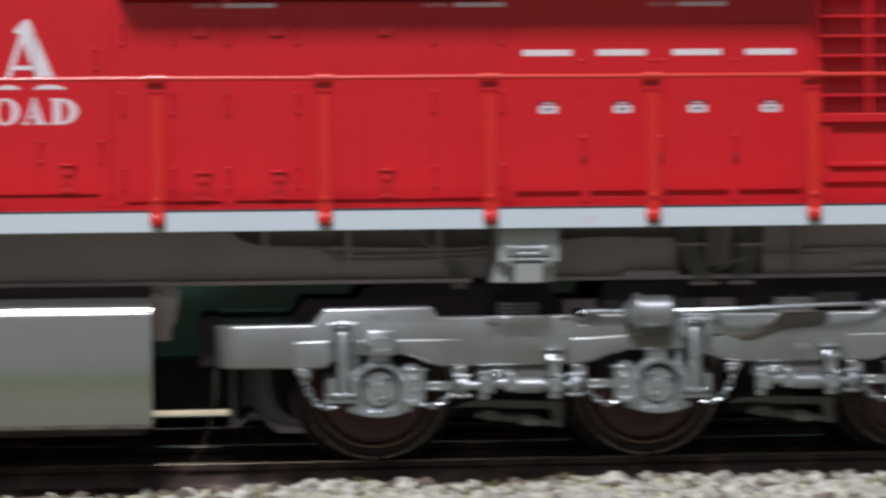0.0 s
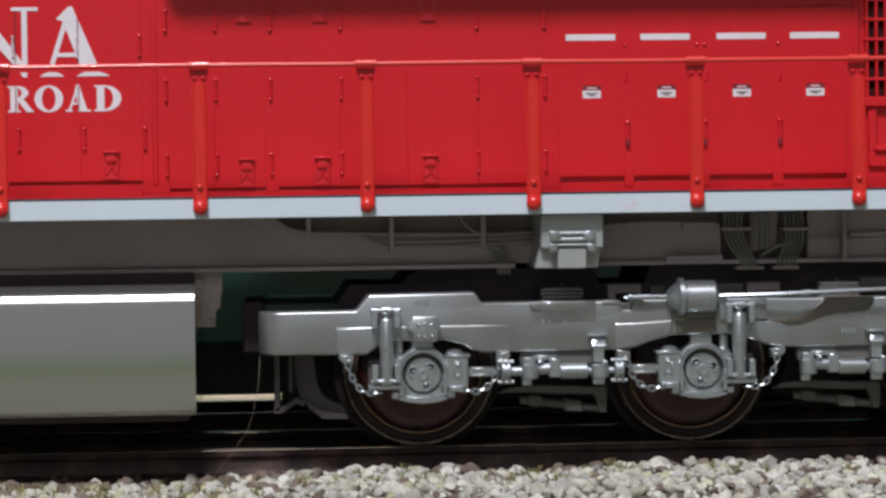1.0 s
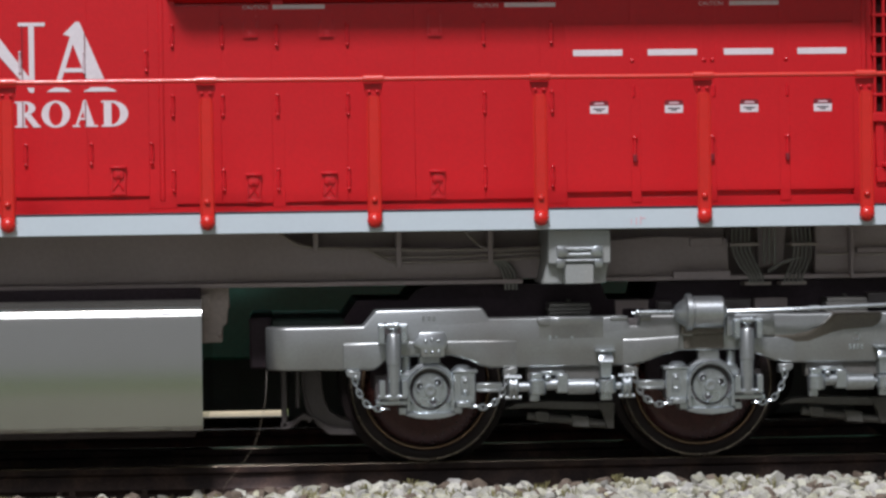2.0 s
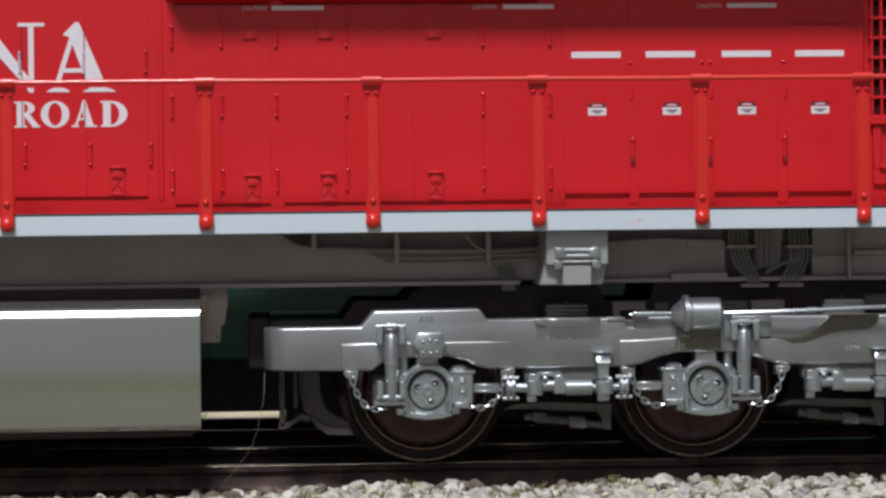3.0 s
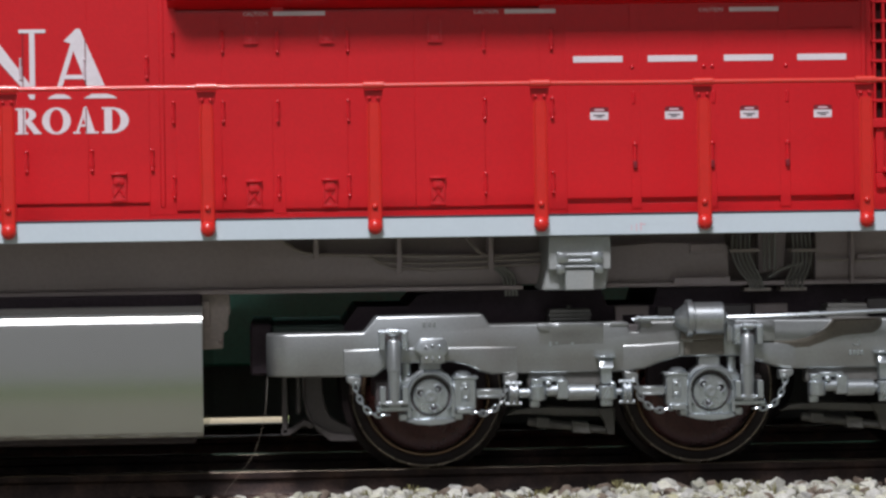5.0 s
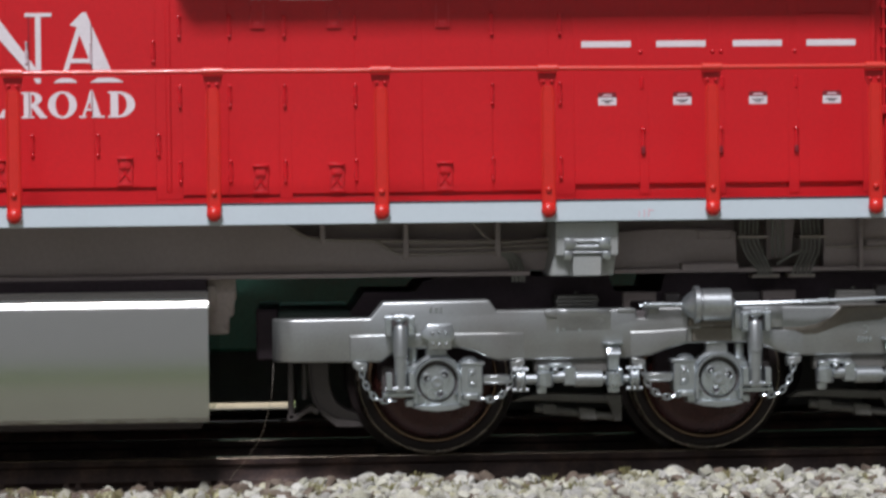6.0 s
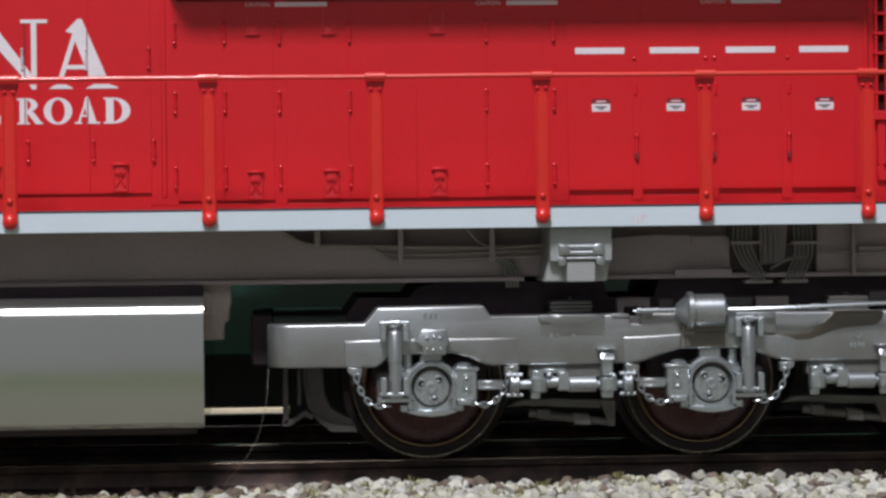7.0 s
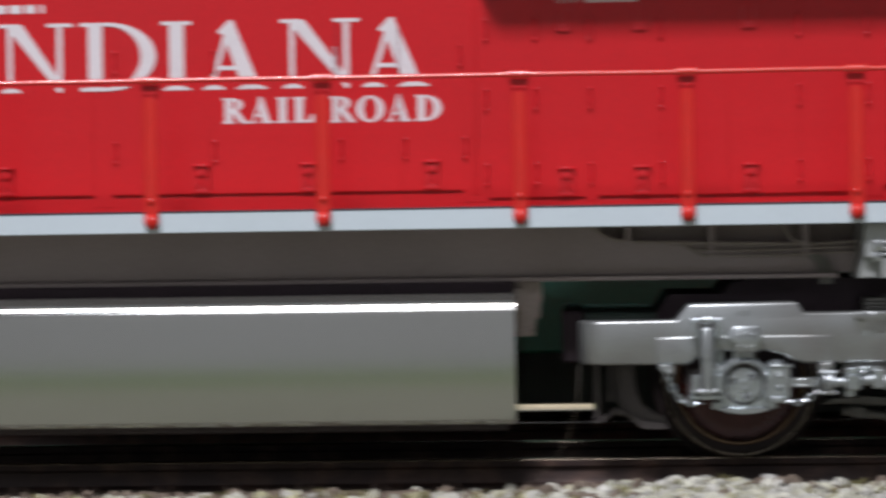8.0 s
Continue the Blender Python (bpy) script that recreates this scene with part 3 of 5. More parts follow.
def post_mark(x0, x1):
    bm = B()
    m = (x0 + x1) / 2
    bar(bm, m - 0.62, m + 0.62, ZB, ZT)
    bar(bm, x0, x1, ZT - 0.25, ZT + 0.05)
    foot(bm, x0, x1)
    paint(bm)


post_mark(-66.2, -62.8)
twin_mark(-61.8, -55.5)
bow_mark(-54.9, -48.45)
post_mark(-48.0, -45.45)
wedge_mark(-44.6, -39.0)
twin_mark(-37.95, -31.3)
wedge_mark(-31.2, -25.4)
for x, z0, z1 in ((-28.03, 28.5, 30.6), (-28.03, 32.1, 36.2), (-33.2, 32.1, 36.9), (-33.2, 28.5, 30.6)):
    bm = B()
    box(bm, x - 0.04, x + 0.04, DY - 0.083, DY + 0.02, z0, z1)
    part("door_seam", bm, MAROON, LOCO, "dark seam through the lettering")
bm = B()
for a, b in ((-62.0, -61.1), (-60.8, -59.8), (-59.5, -58.6), (-58.2, -57.9)):
    bar(bm, a, b, 38.05, 38.75)
part("script_bars", bm, WHITE, LOCO, "small white painted bars")


def bowl(bm, cx, cz, rx, rz, wx, wz, a0, a1):
    """A curved stroke on an ellipse from a0 to a1 degrees, wx thick at its sides and wz at its top and bottom."""
    n = max(8, int(abs(a1 - a0) / 14))
    ang = [radians(a0 + (a1 - a0) * k / n) for k in range(n + 1)]
    outer = [(cx + rx * math.cos(q), cz + rz * math.sin(q)) for q in ang]
    inner = [(cx + (rx - wx) * math.cos(q), cz + (rz - wz) * math.sin(q)) for q in ang]
    y = coat_depth()
    for k in range(n):
        prism(bm, [outer[k], outer[k + 1], inner[k + 1], inner[k]], y, DY + 0.02)


def serif_letter(ch, x, w, z, h):
    """One roman capital with thick and thin strokes and slab feet."""
    bm = B()
    st, th, f = 0.62 * h / 2.14, 0.17 * h / 2.14, 0.15 * h / 2.14
    if ch in "RDIL":
        sx = x + (0.16 * w if ch != "I" else (w - st) / 2)
        bar(bm, sx, sx + st, z, z + h)
        reach = 0.2 * h / 2.14
        bar(bm, sx - reach, sx + st + reach * (1 if ch in "IRL" else 0.3), z, z + f)
        bar(bm, sx - reach, sx + st + reach * (1 if ch in "IL" else 0.3), z + h - f, z + h)
    if ch == "D":
        bowl(bm, sx + st, z + h / 2, x + w - sx - st, h / 2, st * 1.08, th, -90, 90)
    if ch == "R":
        bowl(bm, sx + st, z + 0.74 * h, 0.86 * w - (sx + st - x), 0.26 * h, st * 0.9, th, -90, 90)
        stroke(bm, (x + 0.78 * w, z), (x + 0.4 * w, z + 0.5 * h), st * 0.95)
        bar(bm, x + 0.76 * w, x + 1.06 * w, z, z + f)
    if ch == "L":
        bar(bm, sx, x + 0.95 * w, z, z + th * 1.1)
        prism(bm, [(x + 0.7 * w, z), (x + w, z), (x + 1.02 * w, z + 0.32 * h), (x + 0.93 * w, z + 0.32 * h)], coat_depth(), DY + 0.02)
    if ch == "O":
        bowl(bm, x + w / 2, z + h / 2, w / 2, h / 2 + 0.04, st * 0.98, th, 0, 360)
    if ch == "A":
        stroke(bm, (x + 0.1 * w, z), (x + 0.46 * w, z + 0.96 * h), th * 1.15)
        prism(bm, [(x + 0.58 * w, z), (x + 0.58 * w + st * 1.08, z), (x + 0.56 * w, z + 1.04 * h), (x + 0.46 * w, z + 1.04 * h), (x + 0.38 * w, z + 0.82 * h)], coat_depth(), DY + 0.02)
        bar(bm, x + 0.24 * w, x + 0.66 * w, z + 0.27 * h, z + 0.27 * h + th)
        bar(bm, x, x + 0.3 * w, z, z + f)
        bar(bm, x + 0.5 * w, x + 1.04 * w, z, z + f)
    part("letter", bm, WHITE, LOCO, "white painted letter")


def word(text, x0, x1, z, cap):
    """A word in white, letter by letter."""
    wide = {"R": 1.08, "A": 1.02, "I": 0.62, "L": 0.9, "O": 1.2, "D": 1.22}
    unit = (x1 - x0) / (sum(wide[c] for c in text) + 0.1 * (len(text) - 1))
    x = x0
    for ch in text:
        serif_letter(ch, x, wide[ch] * unit, z, cap)
        x += (wide[ch] + 0.1) * unit


word("RAIL", -43.05, -35.25, 28.5, 2.12)
word("ROAD", -34.0, -24.5, 28.46, 2.16)


# ---- handrail and its posts ----
def handrail():
    bm = B()
    pts = [(x, -18.2, 31.8 + 0.04 * noise.noise((x * 0.08, 0, 0))) for x in range(int(X0) + 1, int(X1), 3)]
    pipe(bm, pts, 0.2, 14)
    part("handrail", bm, HAND_RED, LOCO, "thin orange-red handrail")
    me = {}
    bm = B()
    prism(bm, [(-0.5, 20.1), (0.5, 20.1), (0.5, 29.9), (0.36, 30.4), (-0.36, 30.4), (-0.5, 29.9)], -18.26, -18.05, 0.04)
    for sx in (-1, 1):
        pipe(bm, [(sx * 0.48, -18.25, 20.5), (sx * 0.48, -18.25, 29.8), (sx * 0.36, -18.22, 30.35)], 0.1, 8)
    me["stanchion"] = mesh_of("stanchion", bm, RED_RAIL)
    bm = B()
    ball(bm, (0, -18.2, 20.35), 0.64, 16, 0.75)
    me["foot_ball"] = mesh_of("foot_ball", bm, RED_RAIL)
    bm = B()
    ball(bm, (0, -18.3, 22.0), 0.27, 10, 0.8)
    me["rivet"] = mesh_of("rivet", bm, RED_RAIL)
    bm = B()
    rod(bm, (-0.86, -18.2, 31.82), (0.86, -18.2, 31.82), 0.32, seg=12, edge=0.06)
    me["rail_clamp"] = mesh_of("rail_clamp", bm, HAND_RED)
    bm = B()
    prism(bm, [(-0.8, 31.45), (0.8, 31.45), (0.62, 30.6), (0.34, 30.15), (-0.34, 30.15), (-0.62, 30.6)], -17.95, -17.6, 0.06)
    for x in (-0.34, 0.34):
        ball(bm, (x, -17.98, 30.78), 0.17, 8)
    me["gusset"] = mesh_of("gusset", bm, RED)
    for x in (-62.0, -47.85, -33.82, -17.86, -4.36, 9.15, 22.53, 35.9, 49.3):
        st = share("stanchion", me["stanchion"], LOCO, x)
        for k in ("foot_ball", "rivet", "rail_clamp", "gusset"):
            share(k, me[k], st)


handrail()


# ---- underframe ----
def underframe():
    bm = B()
    box(bm, X0, X1, -8.4, 10.4, 15.35, 20.34, 0.1)
    fr = part("underframe", bm, FRAME, LOCO, "dusty brown-grey underframe beam")
    for outline in ([(X0, 15.32), (X0, 20.34), (-12.7, 20.34), (-12.3, 19.6), (-11.3, 18.72), (-9.8, 18.15), (-6, 17.95), (6, 17.72), (9.9, 17.9), (9.9, 15.32)],
                    [(14.5, 15.32), (14.5, 18.3), (15.8, 18.45), (19.3, 18.68), (25.3, 18.6), (25.7, 18.3), (25.7, 15.32)],
                    [(33.1, 15.32), (33.1, 20.34), (X1, 20.34), (X1, 15.32)]):
        bm = B()
        prism(bm, outline, -10.4, -8.3, 0.06)
        part("side_plate", bm, FRAME, fr)
    bm = B()
    box(bm, X0, 8.2, -11.3, 11.3, 14.9, 15.3, 0.08)
    box(bm, 14.0, X1, -11.0, 11.0, 14.95, 15.35, 0.08)
    part("bottom_flange", bm, FRAME, fr)
    y = -10.6

    def line(pts, r=0.13, name="conduit"):
        bm = B()
        pipe(bm, bend([(x, y - d, z) for x, z, d in pts], 5), r, 8)
        part(name, bm, WIRE if name == "wire" else PIPE, fr)
    line([(-12.2, 19.6, 0), (-11.2, 18.75, 0), (-9.8, 18.2, 0), (-6, 18.0, 0), (6, 17.75, 0), (10.2, 17.95, 0)], 0.16)
    line([(-4.8, 17.95, 0.1), (-4.0, 17.6, 0.1), (-2.9, 17.3, 0.1), (2, 17.25, 0.1), (10.2, 17.5, 0.1)])
    line([(-4.2, 17.6, 0.2), (-3.2, 17.05, 0.2), (-2.2, 16.85, 0.2), (4, 16.85, 0.2), (10.2, 17.1, 0.2)])
    line([(3.4, 19.5, 0.1), (4.7, 18.05, 0.1), (6.5, 17.6, 0.15)], 0.12)
    for i in range(4):
        line([(5.6 + 0.3 * i, 16.9, 0.2), (6.4 + 0.32 * i, 16.2, 0.25), (6.7 + 0.3 * i, 15.2, 0.5), (6.75 + 0.3 * i, 14.4, 0.6)], 0.12, "wire")
    for x, z in ((-9.1, 17.8), (-2.15, 16.4), (5.55, 16.6)):
        bm = B()
        box(bm, x - 0.22, x + 0.22, y - 0.4, -8.3, z, 20.0, 0.05)
        part("pipe_clamp", bm, FRAME, fr)
    # backed in a darker frame brown that carries the recess's shade
    bm = B()
    box(bm, 25.75, 33.05, -8.75, -8.3, 15.4, 20.3)
    part("loom_recess", bm, RECESS, fr, "recess behind the wires, with shade in its brown")
    bm = B()
    prism(bm, [(28.35, 15.9), (30.5, 16.2), (30.9, 20.3), (28.3, 20.3)], -9.7, -8.6, 0.05)
    part("loom_plate", bm, FRAME, fr)
    # wire looms on the right
    for i in range(5):
        o = 0.36 * i
        line([(26.0 + o, 19.3, 0.2), (26.0 + o, 17.6, 0.3), (26.5 + o, 16.3, 0.35), (27.3 + o * 0.8, 15.2, 0.5), (27.4 + o * 0.75, 14.6, 0.6)], 0.095, "wire")
        line([(31.1 + o, 19.3, 0.2), (31.2 + o, 17.8, 0.3), (31.1 + o, 16.6, 0.35), (30.5 + o, 15.3, 0.5), (30.3 + o, 14.6, 0.6)], 0.095, "wire")
    for x in (28.7, 29.15, 29.6):
        line([(x, 19.3, 0.1), (x, 17.5, 0.1), (x, 16.2, 0.15)], 0.13, "wire")
    line([(29.0, 15.6, 0.3), (30.4, 16.4, 0.3), (32.0, 16.7, 0.3)], 0.13, "wire")
    for x0, x1, z in ((25.7, 28.2, 17.9), (30.9, 33.2, 17.85), (26.9, 29.2, 14.6), (30.0, 32.2, 14.6)):
        bm = B()
        box(bm, x0, x1, y - 0.62, -8.3, z - 0.14, z + 0.14, 0.04)
        part("loom_strap", bm, PIPE, fr)
    for x0, x1, z0, z1, d in ((20.9, 25.7, 15.1, 15.75, 0.8), (22.4, 25.2, 17.78, 18.52, 0.12), (35.9, 36.2, 15.0, 19.4, 1.0), (36.6, 48, 17.1, 17.5, 0.3), (41, 48, 15.6, 16.0, 0.4), (39.8, 40.1, 15.0, 17.1, 0.2)):
        bm = B()
        box(bm, x0, x1, y - d, -8.3, z0, z1, 0.06)
        part("frame_box", bm, FRAME, fr)
    line([(36.2, 16.9, 0.2), (38.5, 16.95, 0.2), (40.2, 17.2, 0.2), (44, 17.2, 0.2)], 0.14)
    line([(33.2, 17.0, 0.2), (34.5, 17.0, 0.2), (36, 17.0, 0.2)], 0.12)
    # jacking pad: a plate, a tongue below it and two pairs of lugs with bright pins
    bm = B()
    box(bm, 9.8, 14.95, -16.8, -15.9, 16.6, 19.4, 0.08)
    pad = part("jacking_pad", bm, GREYBOX, LOCO, "light grey jacking bracket below the sill")
    bm = B()
    prism(bm, [(9.35, 14.95), (14.6, 14.95), (14.85, 16.65), (14.85, 19.4), (9.85, 19.4), (9.75, 16.65)], -15.95, -8.4, 0.1)
    part("pad_web", bm, GREYBOX, pad)
    bm = B()
    prism(bm, [(11.12, 14.93), (13.54, 14.93), (13.5, 16.66), (11.18, 16.66)], -17.0, -15.8, 0.08)
    part("tongue", bm, GREYBOX, pad)
    bm = B()
    for z, r in ((17.8, 0.2), (17.32, 0.2), (16.86, 0.12)):
        rod(bm, (10.9, -17.1, z), (13.9, -17.1, z), r, seg=10)
    part("pin", bm, SILVER, pad, "bright silver pins")
    for m in (10.95, 13.75):
        o = 1 if m < 12 else -1
        bm = B()
        prism(bm, [(m - 0.5 * o, 18.05), (m + 0.2 * o, 18.0), (m + 0.52 * o, 17.7), (m + 0.52 * o, 17.4), (m + 0.1 * o, 17.1), (m - 0.4 * o, 17.12)], -17.35, -16.7, 0.1, 2)
        part("lug", bm, SILVER, pad)
        bm = B()
        prism(bm, [(m - 0.5 * o, 17.0), (m + 0.2 * o, 16.98), (m + 0.2 * o, 16.45), (m - 0.05 * o, 16.24), (m - 0.5 * o, 16.28)], -17.3, -16.6, 0.09, 2)
        part("lug", bm, SILVER, pad)
    # bracket behind the tank's end
    bm = B()
    prism(bm, [(-18.9, 10.25), (-17.0, 10.3), (-16.95, 11.6), (-16.55, 11.9), (-16.5, 13.0), (-16.35, 13.2), (-16.4, 14.9), (-18.9, 14.9)], -9.6, -8.2, 0.08)
    br = part("tank_bracket", bm, BEIGE, LOCO, "beige-grey plate behind the tank end")
    bm = B()
    box(bm, -18.9, -18.0, -10.2, -9.5, 12.2, 14.4, 0.1)
    ball(bm, (-17.2, -9.6, 10.9), 0.2, 8)
    part("bracket_boss", bm, BEIGE, br)


underframe()


def fuel_tank():
    bm = B()
    out = []
    for cy, cz, r, a0 in ((-15.25, 12.35, 1.75, 180), (15.25, 12.35, 1.75, 90), (16.5, 3.95, 0.5, 0), (-16.5, 3.95, 0.5, -90)):
        for k in range(9):
            a = radians(a0 - 90 * k / 8)
            out.append((cy + r * math.cos(a), cz + r * math.sin(a)))
    section(bm, out, X0, -18.5)
    t = part("fuel_tank", bm, TANK, LOCO, "smooth silver fuel tank with a rounded top edge")
    # black here stands for the shade in the gap over the tank
    bm = B()
    box(bm, X0 + 4, -18.7, -12, 12, 13.6, 14.95, 0.1)
    part("tank_mount", bm, BLACK, t)
    bm = B()
    box(bm, X0 + 2, -19.2, -13.5, 13.5, 2.7, 3.6, 0.2)
    part("tank_bottom", bm, DARK, t)


fuel_tank()


# ---- truck ----
def truck():
    A2 = 23.04

    def mirror(pts):
        return pts + [(2 * A2 - x, z) for x, z in pts[::-1]]
    top = [(-13.35, 11.7), (-5.4, 11.72), (-4.35, 13.02), (4.37, 13.1), (4.95, 12.2), (15.6, 12.22), (18.2, 12.3)]
    bot = [(-13.35, 8.18), (-4.5, 8.1), (-3.6, 8.75), (-2.7, 9.15), (1.8, 9.2), (3.2, 8.85), (4.1, 8.35), (5.0, 8.12), (16.2, 8.15), (17.6, 8.35),
           (19.2, 8.95), (20.6, 9.3)]
    bm = B()
    notch = [(16.36, 12.24), (16.45, 11.45), (17.2, 11.45), (17.28, 12.27)]
    prism(bm, top[:-1] + notch + [top[-1]] + mirror(top)[len(top):] + mirror(bot)[::-1], -16.4, -13.2)
    ends = [e for e in bm.edges if all(v.co.y < -16 and (v.co.x < -13.3 or v.co.x > 59.4) for v in e.verts)]
    bmesh.ops.bevel(bm, geom=ends, offset=2.0, segments=8, profile=0.5, affect="EDGES")
    soften(bm, bm.verts[:], 0.2, 3)
    tr = part("truck", bm, CASTING, LOCO, "silver three-axle truck with cast side frame")
    bm = B()
    prism(bm, mirror(top) + mirror(bot)[::-1], 13.2, 16.4, 0.16)
    part("far_side_frame", bm, CASTING, tr)

    def ledge(rows, flip=False):
        """The lower skin of the frame, flaring to a crisp top edge; rows of x, foot, top and thickness."""
        bm = B()
        rings = []
        for x, zb, z, d in rows:
            x = 2 * A2 - x if flip else x
            rings.append([(x, -16.3, zb + 0.16), (x, -16.4 - d * 0.12, zb + 0.2), (x, -16.4 - d, z - 0.16), (x, -16.4 - d * 0.8, z - 0.06), (x, -16.4 - d * 0.35, z), (x, -16.3, z + 0.02)])
        face_up(bm, rings)
        bmesh.ops.recalc_face_normals(bm, faces=bm.faces[:])
        part("frame_skin", bm, CASTING, tr)
    long_skin = [(-7.08, 8.12, 10.33, 0.05), (-7.0, 8.12, 10.34, 0.17), (-4.5, 8.1, 10.4, 0.17), (-3.6, 8.75, 10.42, 0.17), (-2.7, 9.15, 10.42, 0.17), (1.8, 9.2, 10.42, 0.17),
                 (3.2, 8.85, 10.42, 0.13), (4.1, 8.35, 10.4, 0.11), (5.0, 8.12, 10.38, 0.085), (7.05, 8.12, 10.36, 0.045), (7.15, 8.12, 10.36, 0.01)]
    ledge(long_skin)
    ledge(long_skin, True)
    arm_skin = [(15.9, 8.14, 10.32, 0.005), (16.7, 8.2, 10.37, 0.13), (17.6, 8.35, 10.4, 0.19), (19.2, 8.95, 10.5, 0.22), (20.5, 9.28, 10.58, 0.22), (20.6, 9.3, 10.58, 0.05)]
    ledge(arm_skin)
    ledge(arm_skin, True)
    # cross transom ends and bolster
    for x, x1, y0, z0, z1, m in ((-14.75, -12.9, -9.5, 8.0, 12.3, BLACK), (-12.9, -6.7, -9.3, 8.2, 12.15, GREENISH), (10.0, 13.2, -13.1, 8.6, 11.4, DARK), (31.0, 34.2, -13.1, 8.6, 11.4, DARK)):
        bm = B()
        box(bm, x, x1, y0, 13.1, z0, z1, 0.2)
        part("transom", bm, m, tr)
    bm = B()
    prism(bm, [(-9.0, 11.4), (-6.75, 12.1), (-5.65, 13.63), (-1.4, 13.6), (-0.6, 14.48), (0.8, 14.8), (15.0, 14.8), (15.5, 13.4), (19.4, 13.4), (19.8, 14.8), (52, 14.8), (52, 11.4)], -9.2, 9.2)
    part("bolster", bm, BLACK, tr, "black bolster over the wheels")
    for x in (0, A2, 2 * A2):
        bm = B()
        box(bm, x - 5, x + 5, -6.5, 6.5, 3.2, 11.9, 0.3)
        part("gear_housing", bm, DARK, tr)
    for x0, x1, zt in ((10.08, 13.65, 13.3), (33.4, 36.9, 13.42)):
        bm = B()
        n = 4
        for k in range(n):
            z0 = 12.0 + (zt - 12.0) * k / n
            box(bm, x0 + 0.1 * (k % 2), x1 - 0.1 * (k % 2), -13.6, -10.8, z0, z0 + (zt - 12.0) / n - 0.03, 0.05)
        rod(bm, (x0 * 0.5 + x1 * 0.5, -12.4, zt), (x0 * 0.5 + x1 * 0.5, -12.4, zt + 0.25), 0.2, seg=8)
        part("rubber_pad", bm, DARKGREY, tr, "grey layered suspension pad")
    for a in (15.79, 27.51):
        bm = B()
        prism(bm, [(a, 12.0), (a, 13.43), (a + 2.78, 13.43), (a + 2.78, 12.0), (a + 2.5, 12.0), (a + 2.5, 12.7), (a + 0.6, 12.7), (a + 0.6, 12.0)], -12.6, -11.6, 0.06)
        part("stop_bracket", bm, RECESS, tr, "brown-grey arched bracket")
    for x0, x1, z0, z1 in ((19.4, 20.7, 12.3, 13.3), (24.6, 27.4, 12.4, 13.4), (37.2, 41.0, 12.4, 13.75)):
        bm = B()
        box(bm, x0, x1, -11.8, -10.8, z0, z1, 0.1)
        part("stop_block", bm, SOOT, tr)

    # spring seats: a proud top edge over a scooped, overhanging face
    def seat():
        st = ((27.0, 10.42, 10.36, 0.03), (28.4, 10.45, 10.1, 0.14), (30.0, 10.48, 9.86, 0.2), (31.3, 10.75, 9.9, 0.26), (32.5, 11.35, 10.32, 0.42),
              (33.1, 11.95, 10.55, 0.6), (33.4, 12.2, 10.65, 0.95), (34.3, 12.22, 10.85, 1.0), (36.6, 12.22, 11.0, 1.0), (37.0, 12.22, 11.2, 1.0),
              (37.25, 12.2, 11.5, 0.5), (37.4, 12.18, 11.8, 0.1))
        bm = B()
        rings = []
        for x, zt, zb, d in st:
            zm = (zt + zb) / 2
            zu = min(zt + 0.12 * d + 0.02, 12.26)
            rings.append([(x, -15.6, zu), (x, -16.39, zu), (x, -16.4 - d * 0.9, min(zt + 0.02, zu - 0.01)), (x, -16.4 - d, zt - 0.12), (x, -16.4 - d * 0.62, zm), (x, -16.4 - d * 0.22, zb * 0.75 + zt * 0.25), (x, -16.39, zb), (x, -15.6, zb)])
        face_up(bm, rings)
        part("spring_seat", bm, BROWN_CAST, tr, "dark brown scooped spring seat")
    seat()
    # middle spring seat: a short proud corner, then a lip that falls back into the frame
    bm = B()
    prism(bm, [(8.8, 12.22), (8.85, 11.85), (9.05, 11.6), (9.9, 11.5), (10.1, 11.7), (10.1, 12.22)], -16.62, -16.2, 0.1, 2)
    part("spring_seat", bm, CASTING, tr)
    bm = B()
    face_up(bm, [[(x, -16.2, 12.24), (x, -16.4 - d * 0.8, 12.24), (x, -16.4 - d, 12.14), (x, -16.4 - d, 11.75), (x, -16.4 - d * 0.72, 11.4), (x, -16.4 - d * 0.3, 10.95), (x, -16.41, 10.5), (x, -16.2, 10.5)]
                 for x, d in ((9.0, 0.02), (9.7, 0.12), (10.2, 0.42), (10.8, 0.5), (12.8, 0.5), (13.4, 0.42), (13.9, 0.2), (14.3, 0.02))])
    bmesh.ops.recalc_face_normals(bm, faces=bm.faces[:])
    part("spring_seat", bm, CASTING, tr)
    for x0, x1, y0, z0 in ((24.42, 25.15, -16.75, 10.5), (26.9, 28.4, -16.75, 10.5), (14.85, 16.32, -16.5, 11.9), (17.32, 18.25, -16.7, 11.85), (20.93, 21.66, -16.55, 10.5)):
        bm = B()
        box(bm, x0, x1, y0, -16.2, z0, 12.24, 0.07, 2)
        part("fork_pad", bm, CASTING, tr)
    # dark block behind the frame's notch, coloured for the shade inside it
    bm = B()
    box(bm, 16.2, 17.5, -15.3, -14.6, 10.8, 12.0, 0.1)
    part("cylinder_backing", bm, SOOT, tr)
    # brown plates: stains below the cylinder, with its cast shade in the same colour
    bm = B()
    box(bm, 20.6, 24.2, -17.0, -16.2, 10.7, 11.5, 0.1)
    box(bm, 20.9, 24.25, -16.5, -16.2, 9.42, 10.75, 0.08)
    part("cylinder_backing", bm, BROWN_CAST, tr)
    # wheels
    WR = 6.42           # tread radius, and the axle's height
